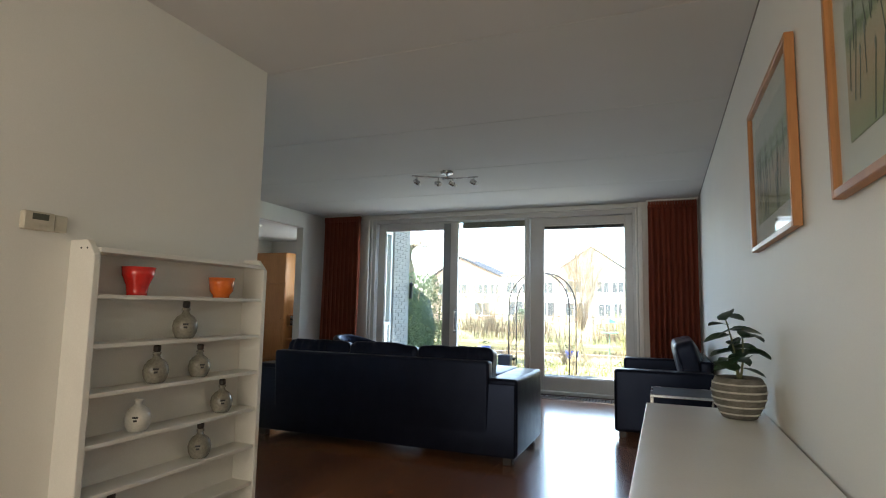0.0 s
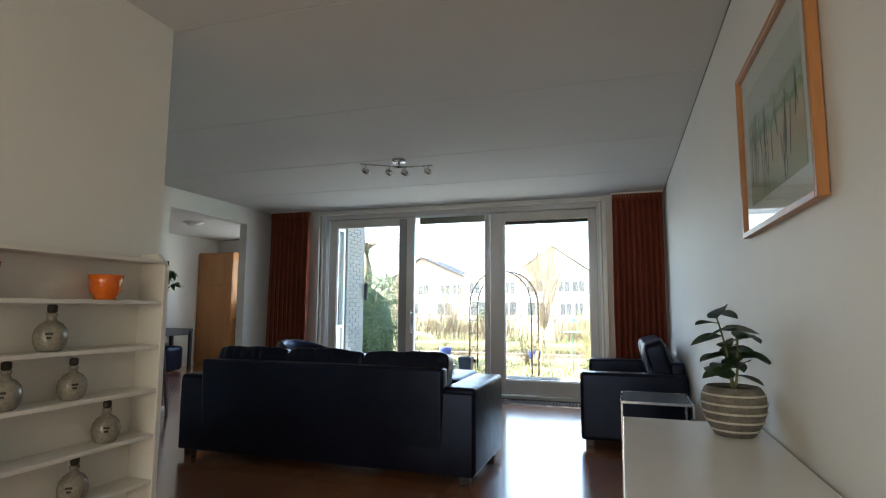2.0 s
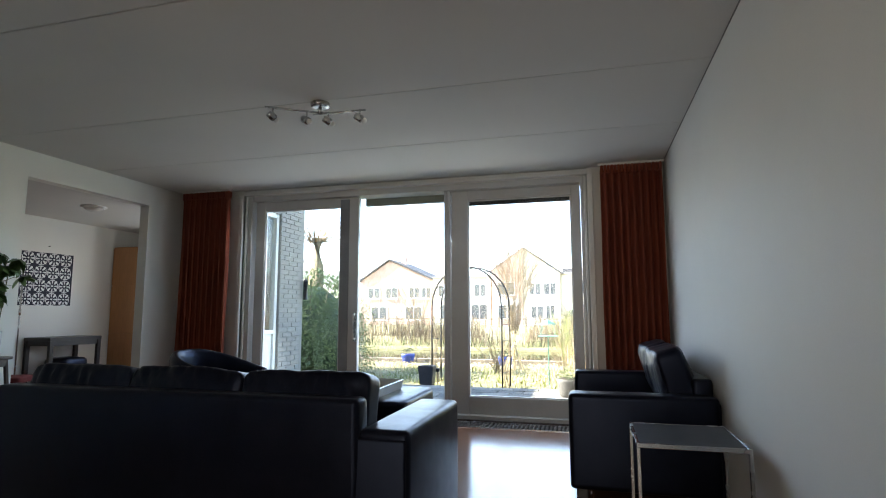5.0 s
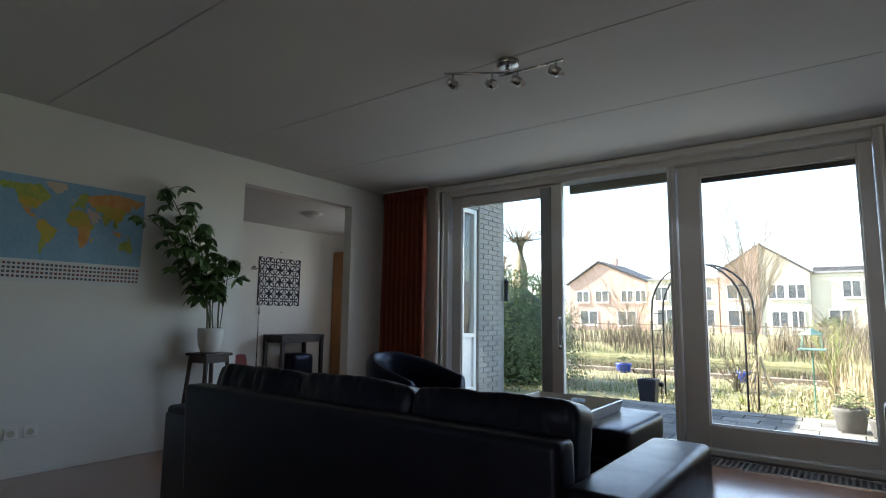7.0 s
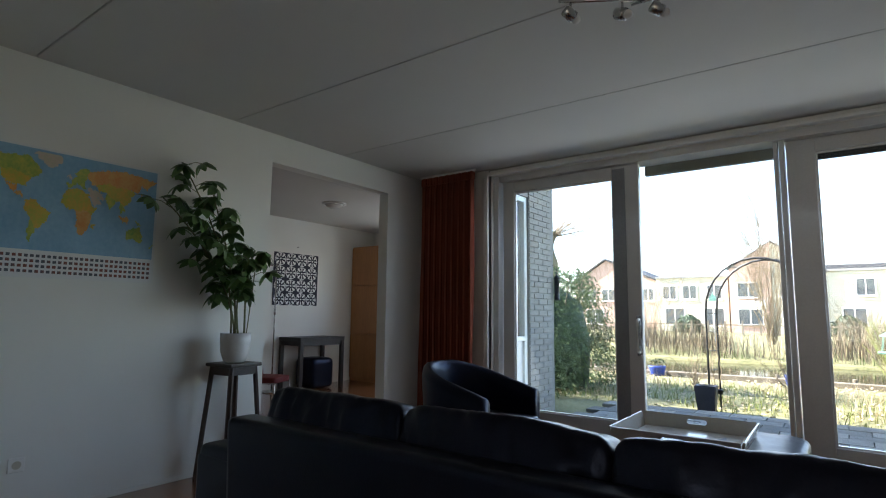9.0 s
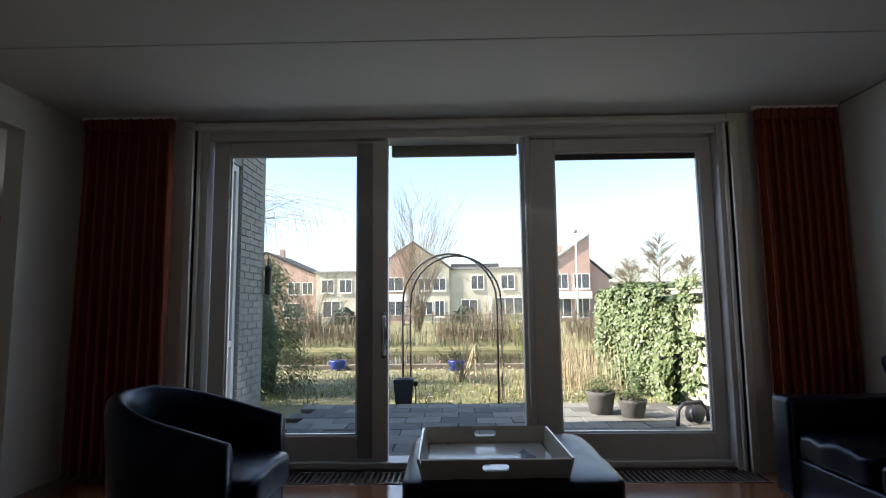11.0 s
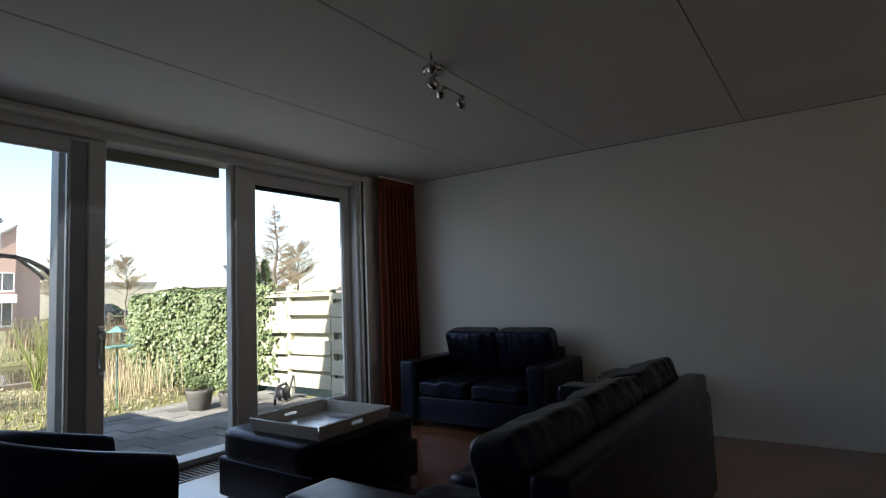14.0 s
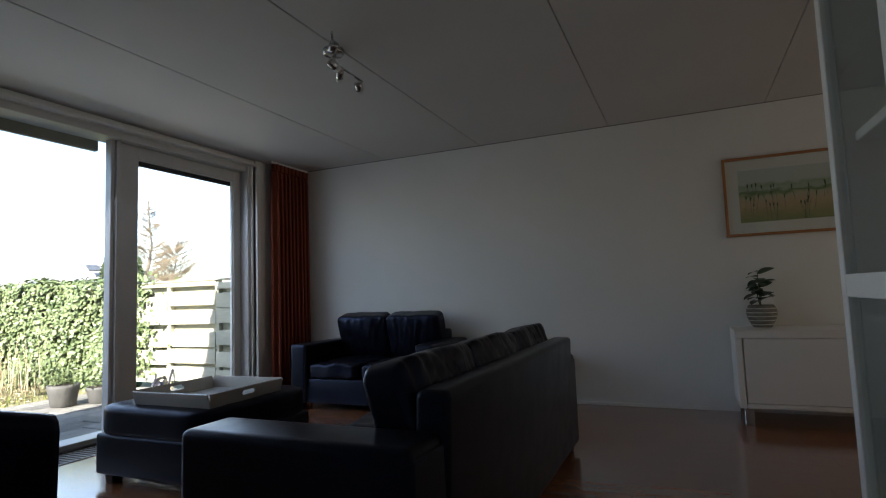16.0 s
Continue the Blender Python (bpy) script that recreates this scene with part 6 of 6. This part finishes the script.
# left pair
h4 = thing("house", (-0.35, HY + 2, 0), 0, "red brick gabled house with dark tiled roof", "house", "row of houses across the water")
h4.scale = FAR
part("wall", slabwall([(-31, 0), (-20.2, 0), (-20.2, 5.6), (-26.8, 8.4), (-31, 5.8)], 0, 9), REDBRICK, h4)
roof_plane(h4, -31.4, 5.6, -26.8, 8.5, -0.3, 9.2, ROOFTILE)
roof_plane(h4, -26.8, 8.5, -19.8, 5.5, -0.3, 9.2, ROOFTILE)
part("chimney", box(-26.2, -25.6, 3, 3.6, 8.0, 9.3), REDBRICK, h4)
for x, z, w, hh in ((-30, 3.4, 1.8, 1.5), (-27.4, 3.4, 1.8, 1.5), (-24, 3.4, 1.6, 1.5), (-22.2, 3.4, 1.4, 1.5), (-29.5, 0.6, 2.4, 1.8), (-24.5, 0.6, 2.4, 1.8)):
    far_window(h4, x, z, w, hh, -0.01)
h5 = thing("house", (-0.35, HY + 1, 0), 0, "flat-roofed pale terraced house", "house", "row of houses across the water")
h5.scale = FAR
part("wall", box(-20.1, -12.4, 0, 8, 0, 5.9), CREAM, h5)
part("roof_edge", box(-20.2, -12.3, -0.2, 8.1, 5.9, 6.1), GREYROOF, h5)
for x, z, w, hh in ((-19.4, 3.5, 1.6, 1.6), (-17.2, 3.5, 1.6, 1.6), (-14.6, 3.5, 1.6, 1.6), (-19.2, 0.7, 2.2, 1.9), (-15, 0.7, 2.2, 1.9)):
    far_window(h5, x, z, w, hh, -0.01)

# long grey roof and low houses on the right
h6 = thing("house", (26, 50, 0), -12, "low terraced house with long grey tiled roof", "house")
part("wall", slabwall([(-4, 0), (6, 0), (6, 2.8), (-4, 2.8)], 0, 8), CREAM, h6)
b = bmesh.new()
v = [b.verts.new(q) for q in ((-4.3, -0.4, 2.7), (6.3, -0.4, 2.7), (6.3, 4.0, 5.0), (-4.3, 4.0, 5.0), (-4.3, 8.4, 2.7), (6.3, 8.4, 2.7))]
for q in ((0, 1, 2, 3), (4, 3, 2, 5), (0, 3, 4), (1, 5, 2), (0, 4, 5, 1)):
    b.faces.new([v[i] for i in q])
bmesh.ops.recalc_face_normals(b, faces=b.faces[:])
part("roof", b, GREYROOF, h6)
for k in range(2):
    part("skylight", box(0.4 + k * 1.8, 1.4 + k * 1.8, -0.4, -0.3, 0, 0.9), WINGLASS, h6, "", False, pose(0, 1.6, 4.1, -56, 0, 0))
h7 = thing("house", (58, 52, 0), -20, "distant house with red tiled roof", "house")
part("wall", box(-9, 9, 0, 8, 0, 2.8), REDBRICK, h7)
part("roof", slabwall([(-9.3, 2.81), (9.3, 2.81), (7.5, 5.4), (-7.5, 5.4)], 0.5, 7.5), REDBRICK, h7)
h8 = thing("house", (14, 80, 0), 0, "distant pale low building across the water", "house")
part("wall", box(4, 22, 0, 8, 0, 4.2), CREAM, h8)
part("roof_edge", box(3.8, 22.2, -0.2, 8.2, 4.2, 4.5), GREYROOF, h8)


def bare_tree(name, at, h, spread, seed, label, conic=False, thick=0.14):
    """A leafless tree: tapered trunk, limbs and fine twigs."""
    t_ = thing(name, at, 0, label, "tree")
    r_ = random.Random(seed)
    trunk = [Vector((r_.uniform(-0.02, 0.02) * h * (i > 0), r_.uniform(-0.02, 0.02) * h * (i > 0), h * i / 8)) for i in range(9)]
    part("trunk", tube(trunk, thick, 8, None, 0.15), BARK, t_, "", True)
    b_ = bmesh.new()
    for k in range(120 if conic else 80):
        u = r_.uniform(0.22 if conic else 0.35, 0.97)
        i = min(7, int(u * 8))
        p0 = trunk[i].lerp(trunk[i + 1], u * 8 - i)
        a_ = r_.uniform(0, 6.28)
        ln = spread * ((1.05 - u) * 1.25 if conic else (0.45 + 0.9 * math.sin(math.pi * u) * 0.8)) * r_.uniform(0.5, 1.0) * (1.0 if conic else 0.72)
        up = r_.uniform(0.0, 0.45) if conic else r_.uniform(0.15, 0.9)
        d_ = Vector((math.cos(a_), math.sin(a_), up)).normalized()
        pts_ = [p0, p0 + d_ * ln * 0.5 + Vector((0, 0, 0.04 * ln)), p0 + d_ * ln + Vector((0, 0, 0.15 * ln))]
        tube(pts_, min(0.022, thick * 0.15), 4, b_, 0.25)
        for q in range(30):
            s_ = r_.uniform(0.15, 1.0)
            c0 = pts_[0].lerp(pts_[2], s_)
            dd = (d_ + Vector((r_.uniform(-0.9, 0.9), r_.uniform(-0.9, 0.9), r_.uniform(-0.3, 0.9)))).normalized() * ln * r_.uniform(0.2, 0.45)
            tube([c0, c0 + dd * 0.55, c0 + dd + Vector((0, 0, 0.05))], 0.012, 3, b_, 0.4)
    part("crown", b_, TWIG, t_)
    return t_


bare_tree("bare_tree", (21.0, 66, 0), 9.0, 3.6, 2, "bare deciduous tree beyond the water")
bare_tree("bare_tree", (17.5, 66, 0), 6.5, 3.0, 3, "bare deciduous tree beyond the water")
bare_tree("bare_tree", (26.0, 70, 0), 7.0, 3.0, 4, "bare deciduous tree beyond the water")
bare_tree("larch", (26.1, 43.0, 0), 9.8, 3.4, 5, "bare conical larch behind the fence", True, 0.24)
bare_tree("bare_tree", (29.5, 44.0, 0), 6.5, 3.0, 6, "bare brown tree behind the fence")
bare_tree("bare_tree", (-33.0, 58, 0), 8.0, 3.5, 7, "bare deciduous tree beyond the water")
for k, (x, h) in enumerate(((11.35, 3.15), (12.05, 3.6), (12.75, 3.2))):
    t_ = thing("cypress", (x - 0.75, 25.6, -0.05), 0, "narrow dark green cypress behind the fence", "tree", "cypresses behind the fence")
    pts = []
    r_ = random.Random(40 + k)
    for q in range(2800):
        a_, u = r_.uniform(0, 6.28), r_.random()
        rr = 0.43 * (1 - u ** 3) * (0.7 + 0.3 * min(1, u * 6)) * r_.uniform(0.7, 1.1)
        pts.append(((rr * math.cos(a_), rr * math.sin(a_), 0.1 + u * h), (math.cos(a_) * 0.4, math.sin(a_) * 0.4, 1)))
    mesh_part("foliage", leaves(pts, 0.16, 50 + k, 0.35), BUSHGREEN, t_)
    part("trunk", tube([(0, 0, 0), (0, 0, h * 0.9)], 0.07, 7, None, 0.3), BARK, t_)

lp = thing("street_lamp", (6.7, HY - 4, 0), 0, "tall pale street lamp post before the houses", "street lamp")
part("post", tube([(0, 0, 0), (0, 0, 6.6)], 0.09, 10, None, 0.6), WHITE, lp, "", True)
part("head", lathe([(0.08, 6.6), (0.16, 6.7), (0.15, 6.85), (0.05, 6.9)], 14), CHROME, lp, "", True)
sg = thing("waterway_sign", (-6.0, 27.6, -0.05), 0, "triangular sign on a white pole by the bank", "sign")
part("pole", tube([(0, 0, 0), (0, 0, 2.2)], 0.035, 8), WHITE, sg)
part("board", slabwall([(-0.2, 1.85), (0.2, 1.85), (0.0, 2.2)], -0.05, -0.04), GREENMETAL, sg)
lf = thing("low_fence", (0, HY - 6, 0), 0, "low dark fence and hedge before the houses", "fence")
for k in range(44):
    part("post", box(-28 + k, -27.9 + k, -0.05, 0.05, 0, 0.9), BEAM, lf)
part("rail", box(-28, 16, -0.02, 0.02, 0.6, 0.68), BEAM, lf)
for k, (x, y, s_) in enumerate(((-1.6, HY - 3, 0.9), (-10.8, HY - 3, 0.9), (10.5, HY - 4, 1.1), (13, HY - 4, 1.0), (16, HY - 3, 1.2))):
    t_ = thing("garden_shrub", (x, y, 0), 0, "rounded dark evergreen shrub before the houses", "shrub", "evergreen shrubs across the water")
    r_ = random.Random(70 + k)
    pts = []
    for q in range(700):
        a_, c_ = r_.uniform(0, 6.28), r_.random()
        rr = s_ * math.sqrt(1 - c_ * c_) * r_.uniform(0.8, 1.1) * (1 + 0.2 * noise.noise(Vector((a_, c_ * 2, k))))
        pts.append(((rr * math.cos(a_), rr * math.sin(a_), s_ * 1.3 * c_), (math.cos(a_), math.sin(a_), c_)))
    mesh_part("foliage", leaves(pts, 0.3, 80 + k, 0.6), IVYDARK, t_)

# parked car far behind the hedge
car = thing("car", (12.0, 44.0, 0), 8, "dark blue parked car beyond the canal", "car")
part("body", slabwall([(-2.0, 0.35), (2.0, 0.35), (2.05, 0.75), (1.9, 0.95), (1.0, 1.02), (0.4, 1.45), (-1.1, 1.48), (-1.75, 1.0), (-2.02, 0.9)], -0.82, 0.82), CARPAINT, car)
part("side_window", slabwall([(-1.35, 1.02), (0.75, 1.04), (0.32, 1.38), (-1.0, 1.40)], -0.835, -0.822), WINGLASS, car)
for x in (-1.25, 1.25):
    wh = part("wheel", lathe([(0.28, -0.1), (0.32, -0.08), (0.32, 0.08), (0.28, 0.1)], 20), RUBBER, car, "", True, pose(x, -0.78, 0.32, 90, 0, 0))
    part("rim", lathe([(0.19, 0.101), (0.17, 0.11)], 16), CHROME, wh)

# ---- laminate planks ----
def planks(name, x0, x1, y0, y1, label):
    fl = thing(name, (0, 0, 0), 0, label, "floor", kind="structure")
    pw, pl = 0.19, 1.28
    near, rest = [], bmesh.new()
    meshes = {}
    i = 0
    x = x0
    while x < x1 - 0.01:
        w = min(pw, x1 - x)
        y = y0 - ((i * 0.47) % pl)
        while y < y1 - 0.005:
            a, c = max(y, y0), min(y + pl, y1)
            if c - a > 0.02:
                key = (round(w, 3), round(c - a, 3))
                if key not in meshes:
                    bb = box(0.0003, w - 0.0003, 0.0003, c - a - 0.0003, -0.012, 0.0, bevel=0.0004)
                    me = bpy.data.meshes.new("plank")
                    bb.to_mesh(me)
                    bb.free()
                    me.materials.append(FLOORWOOD)
                    meshes[key] = me
                o = new("plank", meshes[key])
                o.parent = fl
                o.location = (x, a, 0)
            y += pl
        x += pw
        i += 1


planks("floor", -5.25, 0.36, 1.2, 7.099, "reddish-brown laminate plank floor with soft sheen")
planks("floor_near", -2.33, 0.36, -3.0, 1.2, "reddish-brown laminate plank floor with soft sheen")
planks("floor_dining", -8.48, -5.25, 5.2, 9.95, "reddish-brown laminate plank floor with soft sheen")
b = box(XD, XL, 3.5, 5.2, -0.012, 0)
structure("floor_dining_side", b, FLOORWOOD, "reddish-brown laminate floor of the dining room", "floor")
b = bmesh.new()
box(-5.25, -4.39, 7.099, 7.32, -0.012, 0, bm=b)
box(-0.34, 0.36, 7.099, 7.32, -0.012, 0, bm=b)
structure("floor_edge", b, FLOORWOOD, "laminate floor beside the convector grille", "floor")
